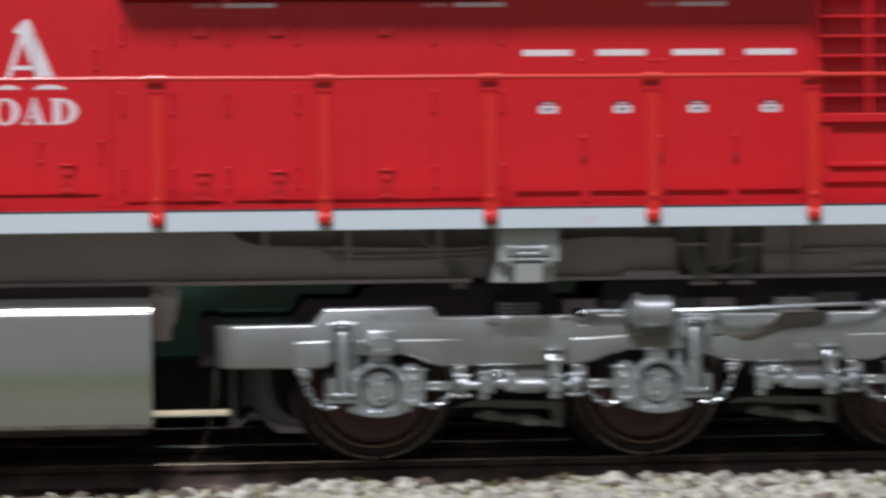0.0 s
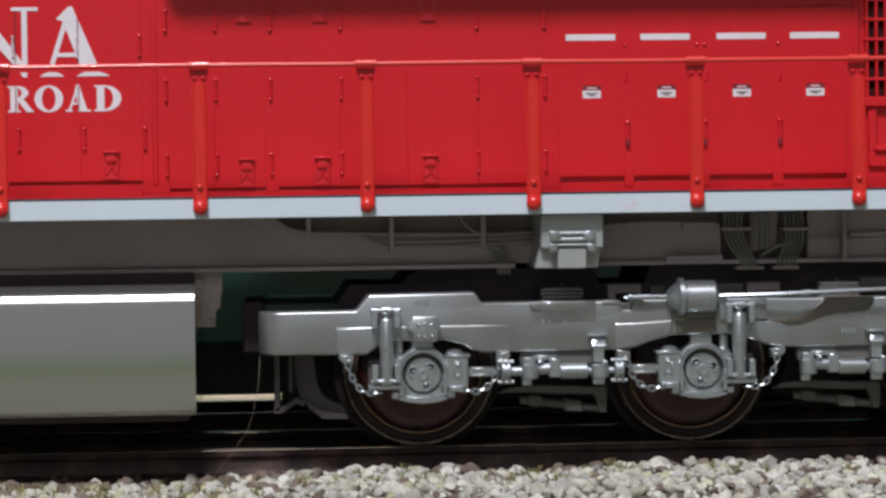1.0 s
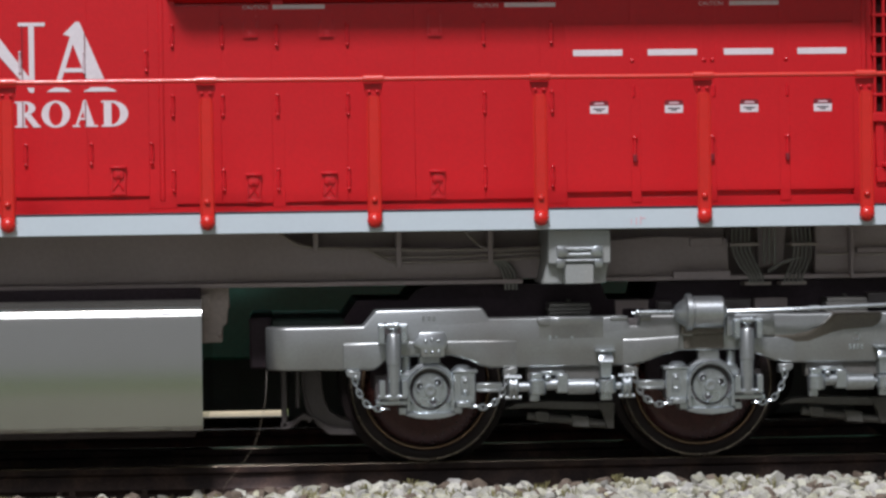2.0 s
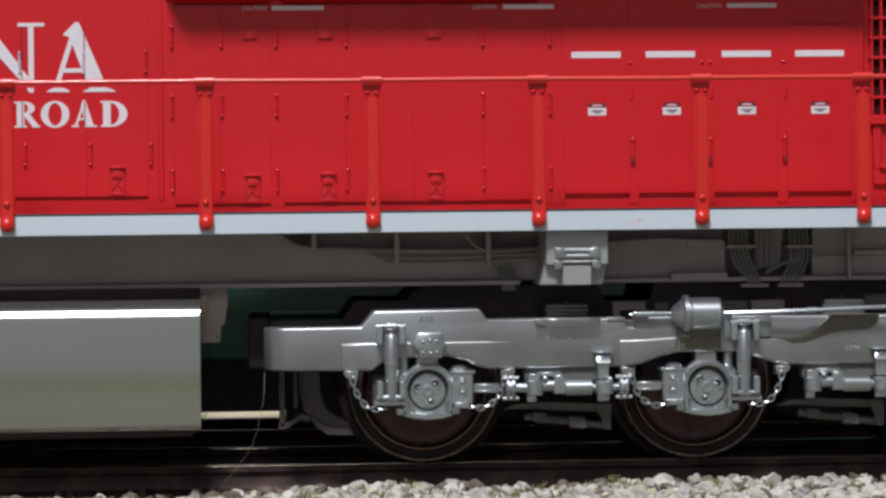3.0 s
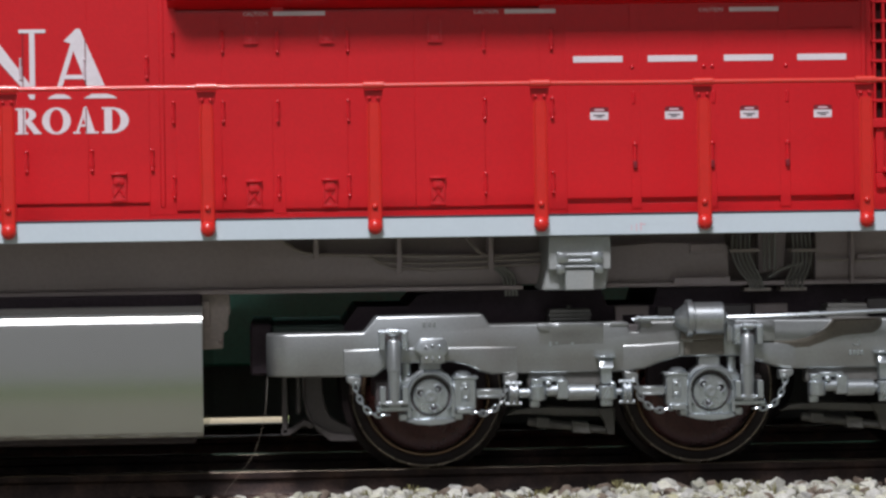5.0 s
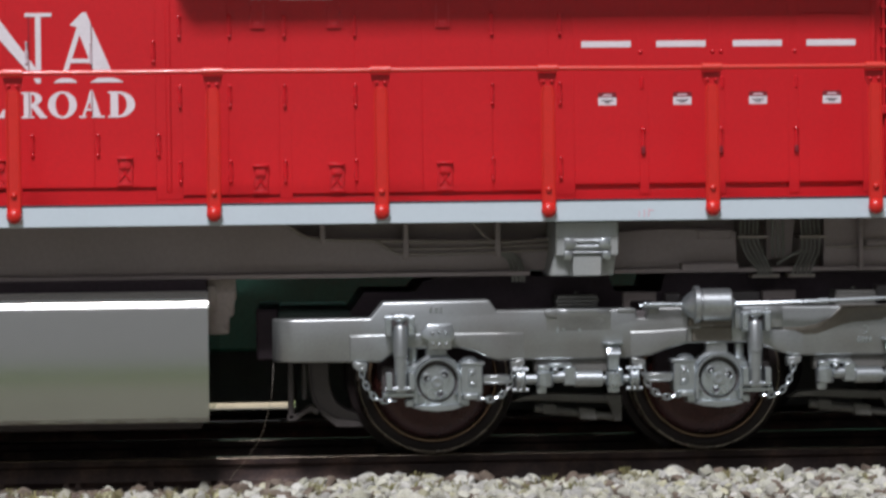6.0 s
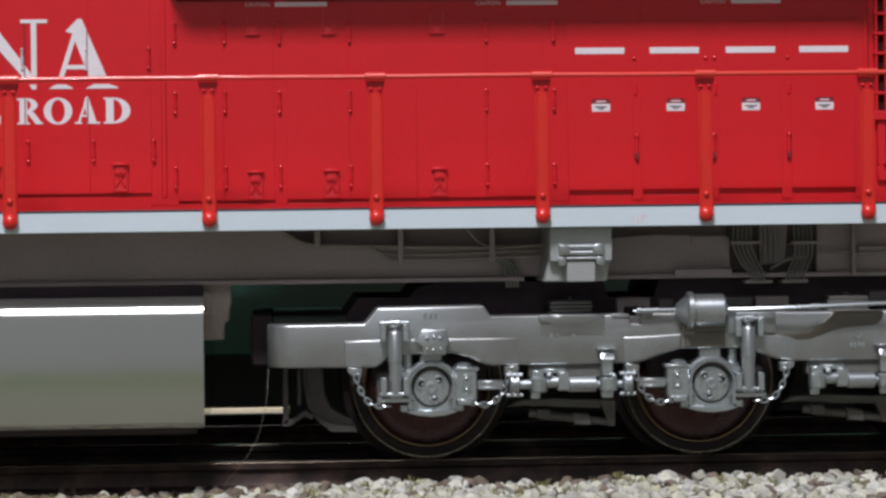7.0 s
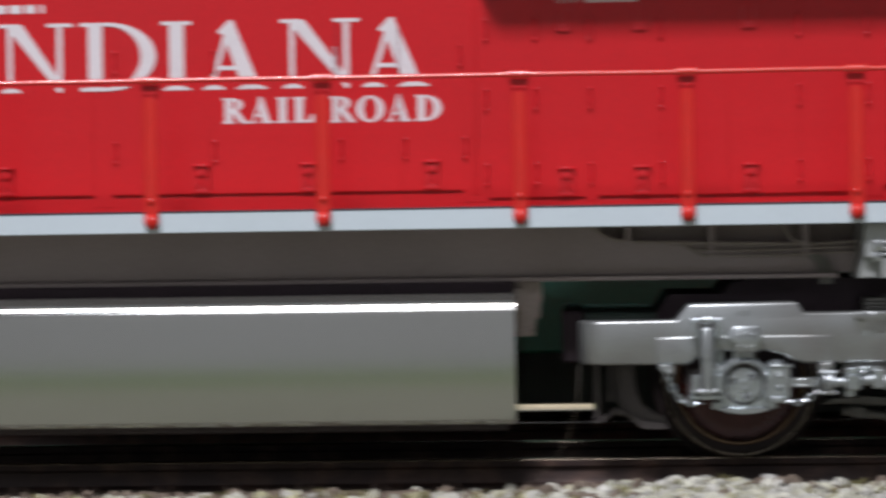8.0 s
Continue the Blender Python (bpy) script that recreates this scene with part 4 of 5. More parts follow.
    rim_p = [(1.0, 5.0), (0.9, 5.2), (0.0, 5.36), (-0.18, 5.48), (-0.22, 5.58), (-0.22, 6.2), (-0.12, 6.36), (0.0, WR), (2.2, WR), (2.5, 6.6), (2.6, 7.15), (2.95, 7.2), (3.1, 6.9), (3.1, 4.8)]
    plate_p = [(0.0, 0.0), (0.0, 1.4), (0.35, 1.9), (0.7, 2.9), (0.95, 3.9), (1.0, 4.6), (0.85, 5.1), (2.6, 5.1), (2.6, 0.0)]

    def turned(points):
        """A thin closed ring round the axle."""
        bm = B()
        face_up(bm, [[(q * math.cos(k * math.tau / 56), y, WR + q * math.sin(k * math.tau / 56)) for q, y in points] for k in range(57)])
        return bm
    bm = B()
    lathe(bm, (0, -9.6, WR), (0, 0, WR), rim_p, 56)
    rim = mesh_of("wheel_rim", bm, WHEEL)
    bm = B()
    lathe(bm, (0, -9.6, WR), (0, 0, WR), plate_p, 48)
    plate = mesh_of("wheel_plate", bm, RUST)
    # worn tread edge and bronze lip, paler than the rim to draw its lit lines
    tread = mesh_of("wheel_tread", turned(((6.17, -9.83), (6.28, -9.87), (WR + 0.02, -9.55), (WR + 0.02, -7.5), (6.2, -7.5))), TREAD)
    lip = mesh_of("rim_lip", turned(((5.45, -9.7), (5.41, -9.81), (5.34, -9.87), (5.25, -9.86), (5.17, -9.80), (5.12, -9.68), (5.16, -9.2))), BRONZE)
    bm = B()
    rod(bm, (0, -15, WR), (0, 15, WR), 1.0, seg=14)
    axle = mesh_of("axle", bm, WHEEL)
    for x in (0, A2, 2 * A2):
        for flip in (0.0, math.pi):
            share("wheel_rim", rim, tr, x, 0, 0, flip)
            share("wheel_plate", plate, tr, x, 0, 0, flip)
            share("wheel_tread", tread, tr, x, 0, 0, flip)
            share("rim_lip", lip, tr, x, 0, 0, flip)
        share("axle", axle, tr, x)
    # added black plates stand in for the shade over the upper wheels
    for x in (0, A2, 2 * A2):
        bm = B()
        prism(bm, [(x - 4.7, 6.4), (x - 2.6, 5.2), (x + 2.6, 5.2), (x + 4.8, 6.4), (x + 4.8, 10.6), (x - 4.7, 10.6)], -12.6, -11.2, 0.1)
        part("wheel_shade_plate", bm, BLACK, tr)
    # journal boxes: arched shield, round cap with three bolts, saddle below
    C = 6.42
    bm = B()
    prism(bm, [(2.0, 4.75), (2.1, C + 0.6), (1.95, C + 1.2), (1.5, C + 1.75), (1.05, C + 2.0), (0.62, C + 2.14), (-0.62, C + 2.14), (-1.05, C + 2.0), (-1.5, C + 1.75),
               (-1.8, C + 1.42), (-2.5, C + 1.38), (-2.5, C + 0.7), (-2.1, C + 0.6), (-2.05, 4.75), (-2.35, 4.5), (-1.3, 4.25), (0, 4.12), (1.3, 4.25), (2.3, 4.5)], -16.5, -14.5, 0.1)
    jb = mesh_of("journal_box", bm, SILVER)
    bm = B()
    rings = []
    n = 22
    for k in range(n + 1):
        a = radians(-38 + 256 * k / n)
        ca, sa = math.cos(a), math.sin(a)
        rings.append([(r * ca, yy, C + 0.1 + r * sa) for r, yy in ((1.66, -16.4), (1.68, -17.1), (1.76, -17.26), (1.86, -17.26), (1.96, -17.1), (1.98, -16.4))])
    face_up(bm, rings)
    for s in (-1, 1):
        box(bm, s * 1.8 - 0.16, s * 1.8 + 0.16, -17.24, -16.4, 4.75, C + 0.1, 0.06)
    box(bm, -2.6, -1.9, -16.9, -15, 4.5, 5.1, 0.1)
    box(bm, 1.9, 2.6, -16.9, -15, 4.5, 5.1, 0.1)
    prism(bm, [(-2.0, 4.42), (-1.8, 4.62), (1.8, 4.62), (2.0, 4.42), (1.2, 4.2), (0, 4.08), (-1.2, 4.2)], -17.15, -16.6, 0.06)
    shield = mesh_of("arched_shield", bm, SILVER)
    bm = B()
    lathe(bm, (0, -16.55, C), (0, -18, C), [(0, 1.45), (0.1, 1.45), (0.18, 1.38), (0.2, 0.9), (0.2, 0.62), (0.2, 0.5), (0.4, 0.46), (0.44, 0.3), (0.4, 0.2), (0.4, 0.0)], 26)
    cap = mesh_of("bearing_cap", bm, SILVER)
    bm = B()
    for k in (45, 160, -75):
        a = radians(k)
        px, pz = 0.88 * math.cos(a), C + 0.88 * math.sin(a)
        ball(bm, (px * 0.9, -16.75, C + (pz - C) * 0.9), 0.19, 10, 0.7)
        arc = [(px + 0.36 * math.cos(a + q), -16.93, pz + 0.36 * math.sin(a + q)) for q in [radians(v) for v in range(-100, 101, 20)]]
        pipe(bm, arc, 0.115, 6)
    bolts = mesh_of("cap_bolts", bm, SILVER)
    # proud dark discs: shade of the bolt pockets given as colour
    bm = B()
    for k in (45, 160, -75):
        a = radians(k)
        px, pz = 0.95 * math.cos(a), C + 0.95 * math.sin(a)
        lathe(bm, (px, -16.67, pz), (px, -16.85, pz), [(0, 0.3), (0.1, 0.3), (0.115, 0.26)], 14)
    recess = mesh_of("bolt_shade_disc", bm, DARK)
    bm = B()
    box(bm, -0.88, 0.92, -16.2, -15.0, 7.8, 9.4, 0.1)
    prism(bm, [(-2.4, 7.3), (-2.4, 7.95), (-1.75, 7.98), (-0.85, 8.6), (1.0, 8.6), (1.85, 7.75), (1.85, 6.6), (-1.75, 6.6)], -16.42, -15.0, 0.1)
    neck = mesh_of("journal_neck", bm, CASTING)
    # dark disc round the cap paints the shade inside the shield
    bm = B()
    lathe(bm, (0, -16.42, C + 0.06), (0, -17.2, C + 0.06), [(0, 1.68), (0.11, 1.68), (0.12, 1.2)], 26)
    groove = mesh_of("groove_shade", bm, SOOT)
    # damper: cylinder between two forks
    DX = -2.96
    bm = B()
    lathe(bm, (DX, -17.35, 5.95), (DX, -17.35, 12), [(0, 0.32), (0.15, 0.54), (2.6, 0.55), (2.65, 0.6), (5.0, 0.6), (5.12, 0.52), (5.2, 0.28), (5.6, 0.25)], 18)
    damper = mesh_of("damper", bm, CASTING)
    clevises = []
    for z0, z1, zp in ((10.31, 11.72, 11.78), (5.95, 7.33, 5.98)):
        bm = B()
        for px in (DX - 1.0, DX + 0.84):
            box(bm, px - 0.22, px + 0.26, -17.9, -16.3, z0, z1, 0.05)
            if z0 > 9:
                ball(bm, (px - 0.05, -17.0, z1 + 0.08), 0.17, 8)
        rod(bm, (DX - 1.3, -17.45, zp), (DX + 1.15, -17.45, zp), 0.2, seg=10, edge=0.05)
        rod(bm, (DX - 0.48, -17.5, zp), (DX + 0.45, -17.5, zp), 0.33, seg=12, edge=0.06)
        if z0 < 9:
            box(bm, DX - 1.5, DX + 1.15, -17.3, -15.4, 5.3, 5.72, 0.1)
        clevises.append(mesh_of("fork", bm, SILVER))
    # added dark boxes behind the forks stand for the shaded gaps
    bm = B()
    box(bm, DX - 1.1, DX + 1.0, -16.55, -15.4, 10.7, 12.0, 0.1)
    box(bm, DX - 1.5, DX + 1.2, -15.5, -14.6, 5.4, 7.7, 0.1)
    fork_gap_shade = mesh_of("fork_gap_shade", bm, SOOT)
    # spring box beside the journal, with arm
    bm = B()
    box(bm, 1.85, 3.72, -16.9, -15.0, 5.35, 8.0, 0.12)
    box(bm, 1.8, 3.9, -17.02, -15.0, 7.78, 8.08, 0.08)
    lathe(bm, (2.65, -16.0, 8.0), (2.65, -16.0, 9.0), [(0, 0.7), (0.22, 0.72), (0.3, 0.6), (0.42, 0.4), (0.46, 0.0)], 16)
    lathe(bm, (-1.9, -15.6, 7.9), (-1.9, -15.6, 9.4), [(0, 0.55), (0.2, 0.55), (0.25, 0.4), (1.3, 0.4)], 12)
    box(bm, 2.05, 3.3, -17.35, -16.2, 5.0, 5.5, 0.1)
    sbox = mesh_of("spring_box", bm, SILVER)
    bm = B()
    for z in (7.15, 6.25):
        ball(bm, (2.85, -16.92, z), 0.2, 8)
    box(bm, 2.5, 3.2, -16.97, -16.8, 5.95, 7.5, 0.08)
    sboss = mesh_of("bolt_pad", bm, SILVER)
    bm = B()
    box(bm, 3.7, 6.0, -16.6, -15.6, 6.2, 6.95, 0.1)
    box(bm, 3.9, 5.8, -16.75, -16.5, 6.2, 6.42, 0.06)
    arm = mesh_of("radius_arm", bm, SILVER)
    # chains with their brackets
    def chain(pts):
        bm = B()
        line = bend(pts, 8)
        d = [0.0]
        for a, b in zip(line, line[1:]):
            d.append(d[-1] + (b - a).length)
        n = max(3, round(d[-1] / 0.5))
        for k in range(n):
            s = (k + 0.5) / n * d[-1]
            i = max(j for j in range(len(d)) if d[j] <= s)
            i = min(i, len(line) - 2)
            way = (line[i + 1] - line[i]).normalized()
            c = line[i] + way * (s - d[i])
            side = Vector((0, 1, 0)) if k % 2 else way.cross(Vector((0, 1, 0))).normalized()
            ring = [c + way * 0.40 * math.cos(q * math.tau / 10) + side * 0.21 * math.sin(q * math.tau / 10) for q in range(10)]
            u_rings = []
            for q in range(10):
                w = (ring[(q + 1) % 10] - ring[q - 1]).normalized()
                o = (ring[q] - c).normalized()
                e = w.cross(o)
                u_rings.append([ring[q] + (o * math.cos(v * math.tau / 6) + e * math.sin(v * math.tau / 6)) * 0.085 for v in range(6)])
            u_rings.append(u_rings[0])
            face_up(bm, u_rings, False)
        bmesh.ops.remove_doubles(bm, verts=bm.verts[:], dist=0.0005)
        return mesh_of("brake_chain", bm, SILVER)
    chain_l = chain([(-6.15, -17.1, 7.55), (-6.0, -17.1, 6.8), (-5.45, -17.15, 5.7), (-4.7, -17.15, 5.1), (-3.5, -17.0, 5.0)])
    chain_r = chain([(6.35, -17.1, 7.4), (5.9, -17.15, 6.2), (5.4, -17.15, 5.5), (4.3, -17.15, 5.0), (3.0, -17.1, 5.3)])
    bm = B()
    prism(bm, [(-6.85, 8.2), (-5.65, 8.1), (-5.7, 7.35), (-6.3, 7.35), (-6.85, 7.75)], -17.0, -15.6, 0.08)
    ball(bm, (-6.05, -17.02, 7.6), 0.2, 8)
    hang_l = mesh_of("chain_bracket", bm, CASTING)
    bm = B()
    prism(bm, [(6.0, 8.05), (7.15, 8.25), (7.15, 7.7), (6.55, 7.25), (6.0, 7.3)], -17.0, -15.6, 0.08)
    ball(bm, (6.4, -17.02, 7.55), 0.2, 8)
    hang_r = mesh_of("chain_bracket", bm, CASTING)
    # bolted plate over the first axle
    bm = B()
    prism(bm, [(-1.6, 10.4), (-1.45, 10.7), (-0.95, 11.35), (1.0, 11.35), (1.2, 10.75), (1.3, 10.35), (1.0, 9.9), (1.0, 9.3), (-0.95, 9.3), (-0.95, 9.95)], -17.1, -16.3, 0.12, 2)
    for px, pz in ((-0.55, 10.65), (0.0, 10.75), (0.55, 10.65), (-0.55, 9.75), (0.0, 9.7), (0.55, 9.75)):
        ball(bm, (px, -17.12, pz), 0.16, 8)
    bmesh.ops.translate(bm, vec=(0.2, 0, -0.17), verts=bm.verts[:])
    part("bolted_plate", bm, SILVER, tr)
    for ax, s in ((0, 1), (A2, -1), (2 * A2, -1)):
        def put(name, me):
            ob = share(name, me, tr, ax)
            if s < 0:
                ob.matrix_basis = Matrix.Translation((ax * S, 0, 0)) @ Matrix.Diagonal((-1, 1, 1, 1))
        for name, me in (("journal_box", jb), ("arched_shield", shield), ("bearing_cap", cap), ("groove_shade", groove), ("cap_bolts", bolts), ("bolt_shade_disc", recess), ("journal_neck", neck),
                         ("damper", damper), ("fork", clevises[0]), ("fork", clevises[1]), ("fork_gap_shade", fork_gap_shade), ("spring_box", sbox), ("bolt_pad", sboss), ("radius_arm", arm),
                         ("brake_chain", chain_l), ("brake_chain", chain_r), ("chain_bracket", hang_l), ("chain_bracket", hang_r)):
            put(name, me)
    # brake rigging between the axles
    y = -16.9
    flanges = []
    for x in (6.75, 16.05):
        R = B()
        lathe(R, (x - 0.42, y, 6.6), (x + 0.42, y, 6.6), [(0, 0.8), (0.12, 1.0), (0.3, 1.0), (0.34, 0.75), (0.5, 0.75), (0.54, 1.0), (0.72, 1.0), (0.84, 0.8)], 16)
        for z in (5.75, 7.4):
            rod(R, (x - 0.65, y - 0.3, z), (x + 0.65, y - 0.3, z), 0.17, seg=8)
        flanges.append(mesh_of("flange_joint", R, SILVER))
    pieces = []

    def piece(name, R):
        pieces.append((name, mesh_of(name, R, SILVER)))
    R = B()
    rod(R, (7.1, y, 6.6), (8.6, y, 6.6), 0.4, seg=12)
    piece("end_rod", R)
    R = B()
    rod(R, (8.75, y, 5.95), (8.75, y, 7.2), 0.75, seg=14, edge=0.12)
    box(R, 8.2, 9.2, y - 0.3, y + 0.6, 7.15, 7.75, 0.08)
    box(R, 8.1, 8.9, y - 0.2, y + 0.5, 5.4, 6.1, 0.1)
    piece("knuckle", R)
    R = B()
    box(R, 9.0, 11.0, y - 0.1, y + 0.9, 7.5, 7.85, 0.06)
    box(R, 10.3, 11.3, y - 0.35, y + 0.8, 6.05, 7.6, 0.1)
    rod(R, (9.4, y, 6.75), (10.4, y, 6.75), 0.48, seg=12, edge=0.06)
    piece("clevis_head", R)
    R = B()
    rod(R, (11.2, y, 6.55), (13.5, y, 6.55), 0.66, seg=16, edge=0.08)
    rod(R, (13.4, y, 6.55), (15.6, y, 6.55), 0.32, seg=12)
    piece("slack_adjuster", R)
    R = B()
    rod(R, (14.5, y, 5.95), (14.5, y, 7.1), 0.8, seg=14, edge=0.12)
    box(R, 13.9, 14.9, y - 0.2, y + 0.5, 5.4, 6.1, 0.1)
    piece("knuckle", R)
    for c in ((14.9, y - 0.4, 7.2), (9.6, y - 0.4, 7.35)):
        R = B()
        ball(R, c, 0.28, 8)
        piece("grease_nipple", R)
    R = B()
    box(R, 13.95, 14.9, -17.0, -15.5, 7.2, 9.3, 0.08)
    section(R, [(-17.38, 8.55), (-17.0, 9.32), (-16.3, 9.32), (-16.3, 8.5), (-17.2, 8.5)], 13.85, 14.98, 0.03)
    box(R, 13.55, 15.2, -17.35, -16.3, 9.35, 9.52, 0.04)
    me_post = mesh_of("hanger_post", R, SILVER)
    R = B()
    box(R, 8.0, 14.2, -16.0, -14.5, 7.0, 8.3, 0.12)
    me_web = mesh_of("rigging_web", R, DARKGREY)
    R = B()
    prism(R, [(6.4, 4.5), (7.2, 5.0), (10, 5.2), (15.6, 4.9), (15.6, 3.9), (14.4, 4.3), (11, 4.4), (8, 4.6)], -13, -11.8, 0.1)
    rod(R, (8.3, -12.6, 3.95), (15.4, -12.6, 3.05), 0.36, seg=10)
    prism(R, [(8.9, 4.35), (10.1, 4.25), (10.2, 3.35), (9.0, 3.45)], -13.1, -12, 0.1)
    prism(R, [(11.9, 4.0), (13.4, 3.8), (13.5, 2.85), (12.0, 2.95)], -13.1, -12, 0.1)
    prism(R, [(14.0, 5.0), (15.5, 5.0), (15.5, 2.75), (14.9, 2.75), (14.6, 3.9)], -13.2, -12.2, 0.08)
    me_beam = mesh_of("brake_beam", R, DARKGREY)
    for dx in (0, A2):
        joints = [("flange_joint", me) for me in flanges]
        for name, me in (*(joints + pieces if dx == 0 else joints[1:] + pieces[1:]), ("hanger_post", me_post), ("rigging_web", me_web), ("brake_beam", me_beam)):
            share(name, me, tr, dx)
    # brake hanger and shoe ahead of the first wheel
    bm = B()
    box(bm, -12.15, -11.65, -12.6, -11.4, 3.3, 8.4, 0.08)
    box(bm, -10.95, -10.6, -12.4, -11.4, 4.9, 8.4, 0.06)
    prism(bm, [(-12.2, 3.1), (-11.5, 3.15), (-10.34, 3.95), (-9.75, 3.6), (-9.5, 4.1), (-10.3, 4.5), (-11.4, 3.75), (-12.2, 3.7)], -12.6, -11.6, 0.08)
    part("brake_hanger", bm, SOOT, tr, "dark grey brake hanger")
    bm = B()
    rim_out = [(-10.46, 8.3), (-10.46, 6.64), (-10.09, 4.75), (-9.25, 3.48), (-8.16, 2.6), (-5.96, 2.56)]
    prism(bm, rim_out + [(-6.4, 3.75), (-7.36, 4.08), (-8.1, 4.6), (-8.5, 5.4), (-8.73, 6.6), (-8.73, 8.3)], -12.2, -9.9, 0.1)
    prism(bm, rim_out + [(-6.2, 3.1), (-8.0, 3.3), (-9.55, 4.2), (-10.2, 6.0), (-10.2, 8.3)], -12.55, -11.9, 0.06)
    part("brake_shoe", bm, SOOT, tr, "dark grey curved brake shoe")
    # brake cylinder with rod and air pipe
    bm = B()
    z = 12.46
    lathe(bm, (20.05, -17.0, z), (25, -17.0, z), [(0, 0.42), (0.08, 0.62), (0.92, 1.22), (0.96, 1.48), (1.02, 1.55), (1.4, 1.55), (1.46, 1.48), (1.48, 1.24), (1.6, 1.24), (1.64, 1.34), (3.9, 1.34), (4.06, 1.2), (4.1, 0.55), (4.35, 0.45)], 32)
    part("brake_cylinder", bm, SILVER, tr)
    bm = B()
    rod(bm, (17.05, -17.0, z + 0.04), (18.8, -17.0, z + 0.06), 0.23, seg=12, edge=0.08)
    rod(bm, (18.7, -17.0, z + 0.06), (20.1, -17.0, z + 0.06), 0.18, seg=10)
    ball(bm, (17.1, -17.0, z + 0.08), 0.27, 10)
    rod(bm, (16.6, -16.95, z + 0.0), (17.1, -17.0, z + 0.03), 0.12, seg=8)
    part("push_rod", bm, SILVER, tr)
    bm = B()
    pipe(bm, bend([(24.2, -17.0, 12.5), (29.6, -17.7, 12.62), (37.6, -17.7, 12.87), (40.6, -17.4, 12.85), (41.8, -16.8, 12.5), (43.6, -16.4, 12.2)], 6), 0.18, 8)
    rod(bm, (31.1, -17.7, 12.66), (31.9, -17.7, 12.69), 0.26, seg=8)
    part("air_pipe", bm, SILVER, tr)
    # raised casting characters, too worn to read
    for x, z0 in ((-0.55, 12.1), (-0.1, 12.1), (0.3, 12.1), (9.8, 10.3), (10.3, 10.5), (11.6, 10.4), (34.63, 9.2), (34.95, 9.2), (35.27, 9.2), (35.6, 9.2)):
        bm = B()
        box(bm, x, x + 0.22, -16.46, -16.3, z0, z0 + 0.44, 0.02)
        part("casting_mark", bm, SILVER, tr)
    bm = B()
    pipe(bm, [(35.25 + 0.3 * math.cos(radians(q)), -16.42, 10.25 + 0.3 * math.sin(radians(q))) for q in range(-160, 111, 30)], 0.06, 6)
    part("casting_mark", bm, SILVER, tr)


truck()


# ---- a green car on the second track ----
def green_car():
    car = tagged(new("green_model_car"), "dark green model rail car on the second track", "rail car")
    car.location.z = -1.0 * S
    bm = B()
    section(bm, [(34.5, 7.6), (68.5, 7.6), (68.5, 44), (62, 48), (41, 48), (34.5, 44)], -78, 62, 0.3)
    part("body", bm, GREEN, car)
    for x0, x1, zb in ((-76, -36, 0.35), (-36, -11.5, 1.65), (-11.5, 60, 0.35)):
        bm = B()
        box(bm, x0, x1, 46, 57, zb, 7.6, 0.2)
        part("equipment_box", bm, DARKGREY, car)
    for x in (-69, -52, 36, 53):
        bm = B()
        for y in (51.5 - 9.6, 51.5 + 7.2):
            lathe(bm, (x, y, 5.0), (x, y + 2.4, 5.0), [(0, 5.0), (2.0, 5.0), (2.1, 5.5), (2.4, 5.5)], 28)
        rod(bm, (x, 41, 5.0), (x, 62, 5.0), 0.8, seg=10)
        part("wheelset", bm, WHEEL, car)


green_car()


# ---- loose fibre stuck to the truck ----
bm = B()
pipe(bm, bend([(-13.3, -15.0, 8.1), (-13.4, -16.0, 6.2), (-13.7, -16.3, 4.46), (-14.4, -16.0, 2.15), (-15.8, -15.5, 0.1), (-16.7, -15.2, -0.95), (-17.0, -15.0, -1.6)], 8), 0.015, 5)
tagged(part("loose_fibre", bm, FIBRE), "fine pale fibre hanging from the truck to the ballast", "fibre")


# ---- weeds and ballast ----
def weeds():
    rng = random.Random(5)
    bm = B()
    for k in range(80):
        x = rng.choice((rng.uniform(-64, -17), rng.uniform(-40, -18), rng.uniform(-50, -14), rng.uniform(-20, 45))) if k < 70 else rng.uniform(-5, 20)
        y = rng.uniform(-26, -14)
        z = bed_height(x, y) + 0.5
        for q in range(7):
            a, h = rng.uniform(0, 6.28), rng.uniform(0.4, 1.0)
            dx, dy = math.cos(a) * rng.uniform(0.1, 0.5), math.sin(a) * rng.uniform(0.1, 0.5)
            pipe(bm, [(x + dx * 0.3, y + dy * 0.3, z - 0.5), (x + dx, y + dy, z + h * 0.3), (x + dx * 1.6, y + dy * 1.6, z + h * 0.7)], 0.05, 4)
    tagged(part("weeds", bm, WEED), "tiny dry green tufts in the ballast", "weeds", "", "stuff")


weeds()


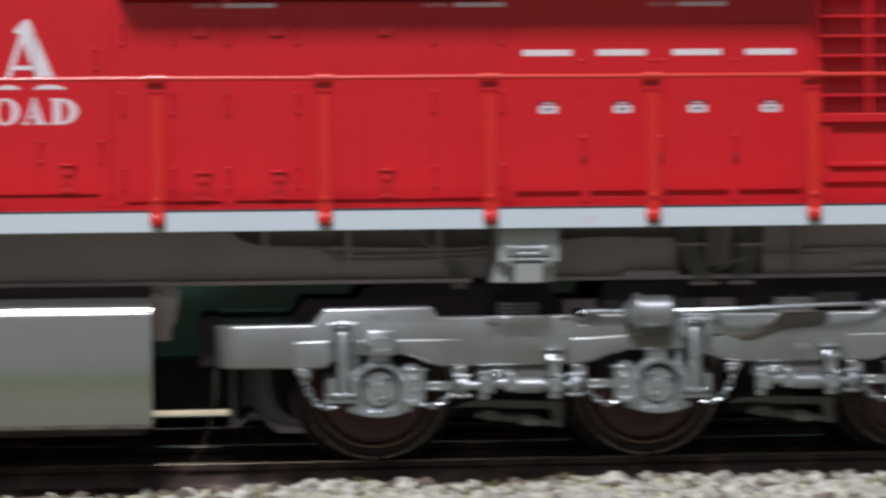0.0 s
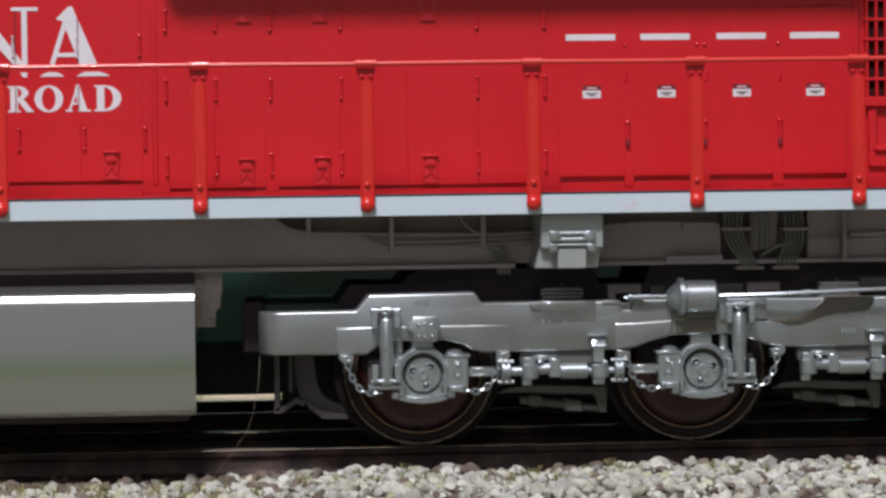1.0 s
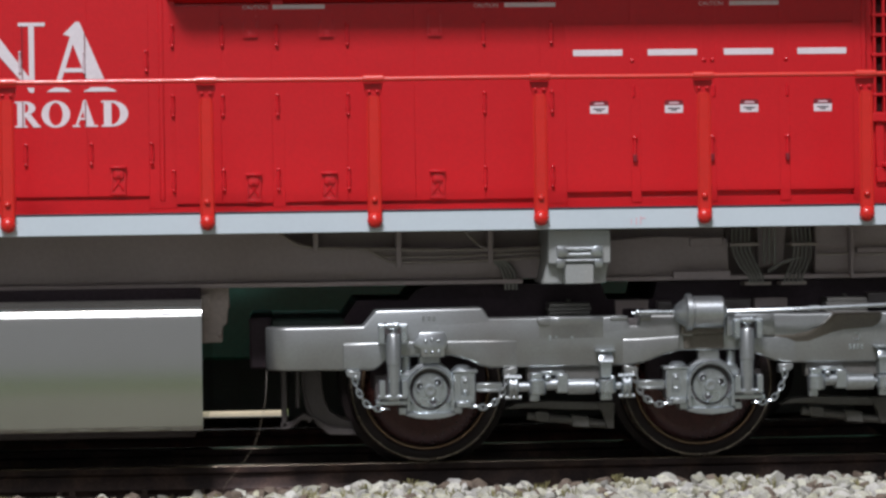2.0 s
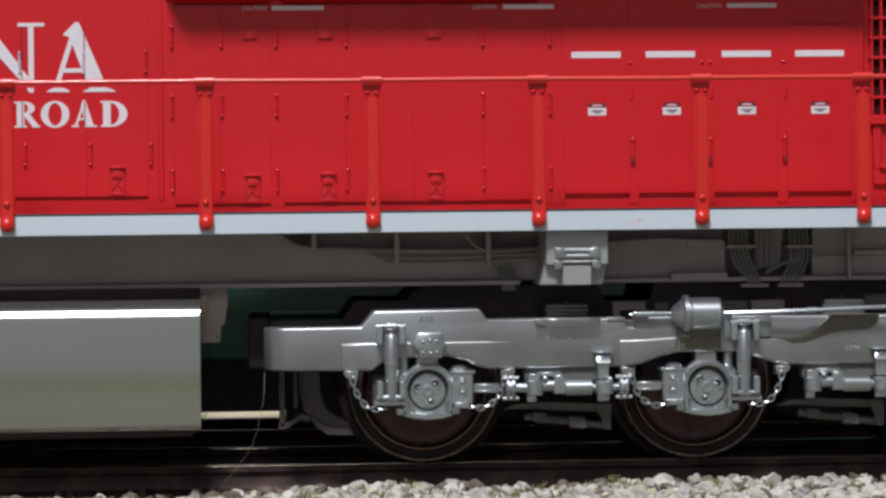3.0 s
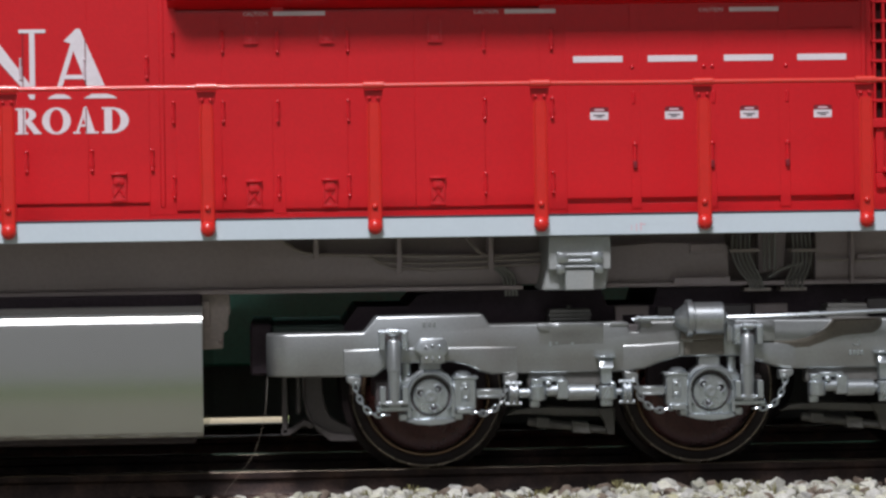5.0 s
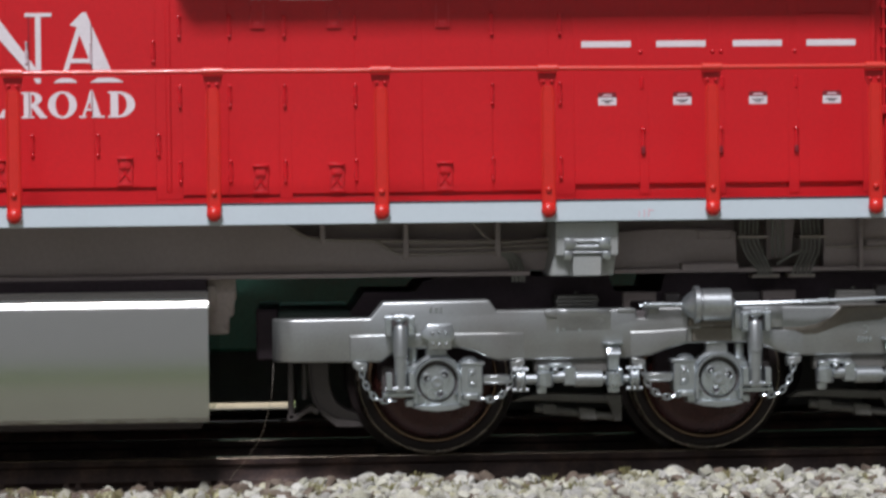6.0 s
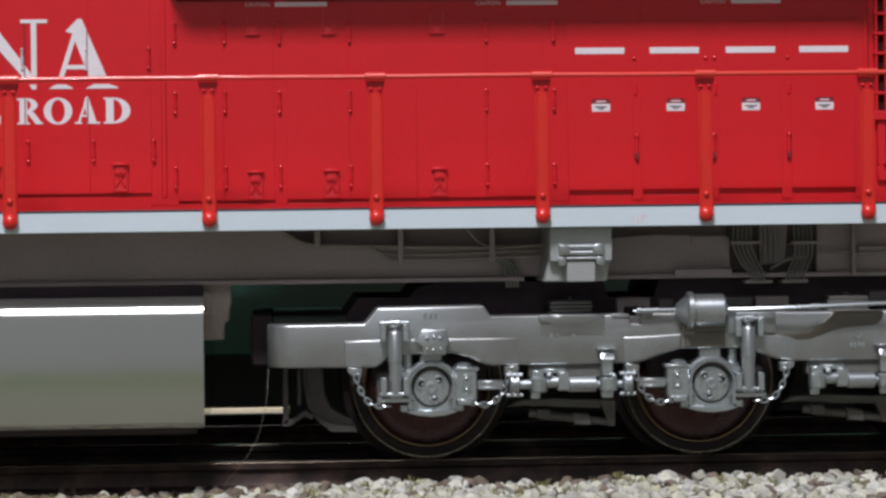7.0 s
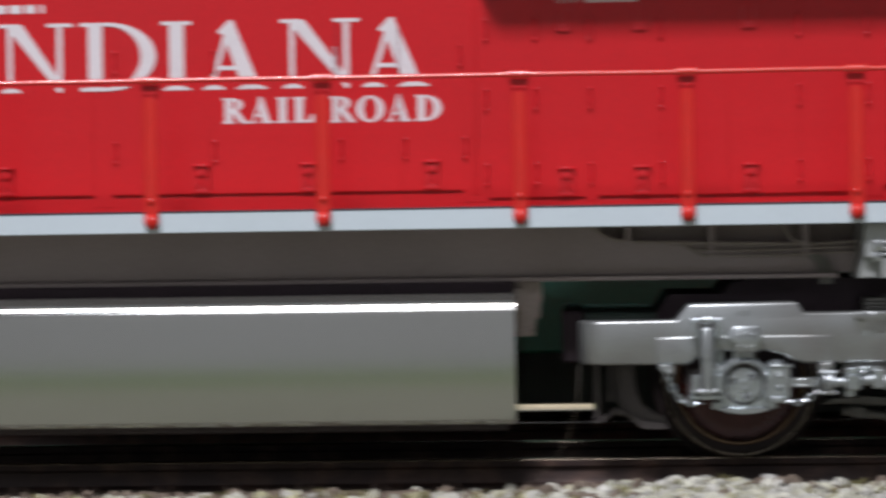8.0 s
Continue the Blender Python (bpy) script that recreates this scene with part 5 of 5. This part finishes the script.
def stone_shapes(count):
    """Broken stones, about 1 mm across: hulls of scattered points."""
    rng = random.Random(11)
    out = []
    for _ in range(count):
        bm = B()
        for k in range(20):
            v = Vector((rng.gauss(0, 1), rng.gauss(0, 1), rng.gauss(0, 1))).normalized()
            bm.verts.new((v.x * 0.70 * rng.uniform(0.8, 1.1), v.y * 0.58 * rng.uniform(0.8, 1.1), v.z * 0.48 * rng.uniform(0.8, 1.1)))
        hull = bmesh.ops.convex_hull(bm, input=bm.verts[:])
        loose = [v for v in bm.verts if not v.link_faces]
        bmesh.ops.delete(bm, geom=loose, context="VERTS")
        bmesh.ops.triangulate(bm, faces=bm.faces[:])
        bmesh.ops.recalc_face_normals(bm, faces=bm.faces[:])
        bm.verts.index_update()
        co = np.array([v.co for v in bm.verts])
        tri = np.array([[v.index for v in f.verts] for f in bm.faces])
        out.append((co, tri))
        bm.free()
    return out


def ballast():
    rng = random.Random(23)
    shapes = stone_shapes(9)
    meshes = []
    for co, tri in shapes:
        me = bpy.data.meshes.new("ballast_stone")
        me.from_pydata((co * S).tolist(), [], tri.tolist())
        me.materials.append(STONE)
        me.shade_smooth()
        me.set_sharp_from_angle(angle=radians(42))
        meshes.append(me)
    brown = []
    for me in meshes:
        me = me.copy()
        me.materials[0] = BROWN_STONE
        brown.append(me)
    spots = []
    y = -46.0
    while y < 34:
        step = 0.92 if y < -10 else 1.5
        x = -66.0
        while x < 49:
            px, py = x + rng.uniform(-0.4, 0.4), y + rng.uniform(-0.4, 0.4)
            x += step * rng.uniform(0.8, 1.25)
            if -10.6 < py < -7.0 or 7.0 < py < 10.6:
                continue
            lift = rng.uniform(-0.05, 0.35) if py < -12 else rng.uniform(-0.35, 0.1)
            if noise.noise((px * 0.33, py * 0.5, 9.1)) > 0.32 and rng.random() < 0.75:
                continue
            size = rng.choice((0.5, 0.6, 0.75, 0.85, 1.0, 1.2))
            spots.append((px, py, bed_height(px, py) + lift, size))
        y += step * 0.86
    for k in range(110):
        px, py = rng.uniform(-16, 48) if k < 75 else rng.uniform(-64, -16), rng.uniform(-18.5, -13.2)
        spots.append((px, py, bed_height(px, py) + rng.uniform(0.15, 0.5), rng.uniform(1.0, 1.6)))
    near = [s for s in spots if -22 < s[1] < -14.5 and 2.0 < s[0] < 47]
    rng.shuffle(near)
    near = set(near[:300])
    mossy = [me.copy() for me in meshes]
    for me in mossy:
        me.materials[0] = MOSSY
    bed = {m: ([], [], [0]) for m in (STONE, BROWN_STONE, MOSSY)}
    for s in spots:
        px, py, pz, size = s
        k = rng.randrange(len(shapes))
        e = Euler((rng.uniform(0, 6.3), rng.uniform(-0.6, 0.6), rng.uniform(0, 6.3)))
        dirty = rng.random() < (0.75 if py > -14.3 else 0.3 if py > -16.2 else 0.1) + (0.12 if px < -8 else 0.0)
        green = rng.random() < max(0.1, min(0.75, (-4 - px) / 24))
        if s in near:
            ob = new("ballast_stone", (brown if dirty else mossy if green else meshes)[k])
            ob.parent = GROUND
            ob.matrix_basis = Matrix.LocRotScale((px * S, py * S, pz * S), e, (size, size, size))
            continue
        co, tri = shapes[k]
        m = np.array(e.to_matrix()) * size
        V, F, base = bed[BROWN_STONE if dirty else MOSSY if green else STONE]
        V.append((co @ m.T + (px, py, pz)) * S)
        F.append(tri + base[0])
        base[0] += len(co)
    for m, (V, F, _) in bed.items():
        me = bpy.data.meshes.new("ballast_bed")
        me.from_pydata(np.concatenate(V).tolist(), [], np.concatenate(F).tolist())
        me.materials.append(m)
        me.shade_smooth()
        me.set_sharp_from_angle(angle=radians(42))
        ob = new("ballast_bed", me)
        ob.parent = GROUND
        tagged(ob, {STONE: "loose pale grey crushed stone ballast", BROWN_STONE: "loose dirty brown crushed stone ballast", MOSSY: "loose yellowish mossy crushed stone ballast"}[m], "", "", "stuff")


ballast()
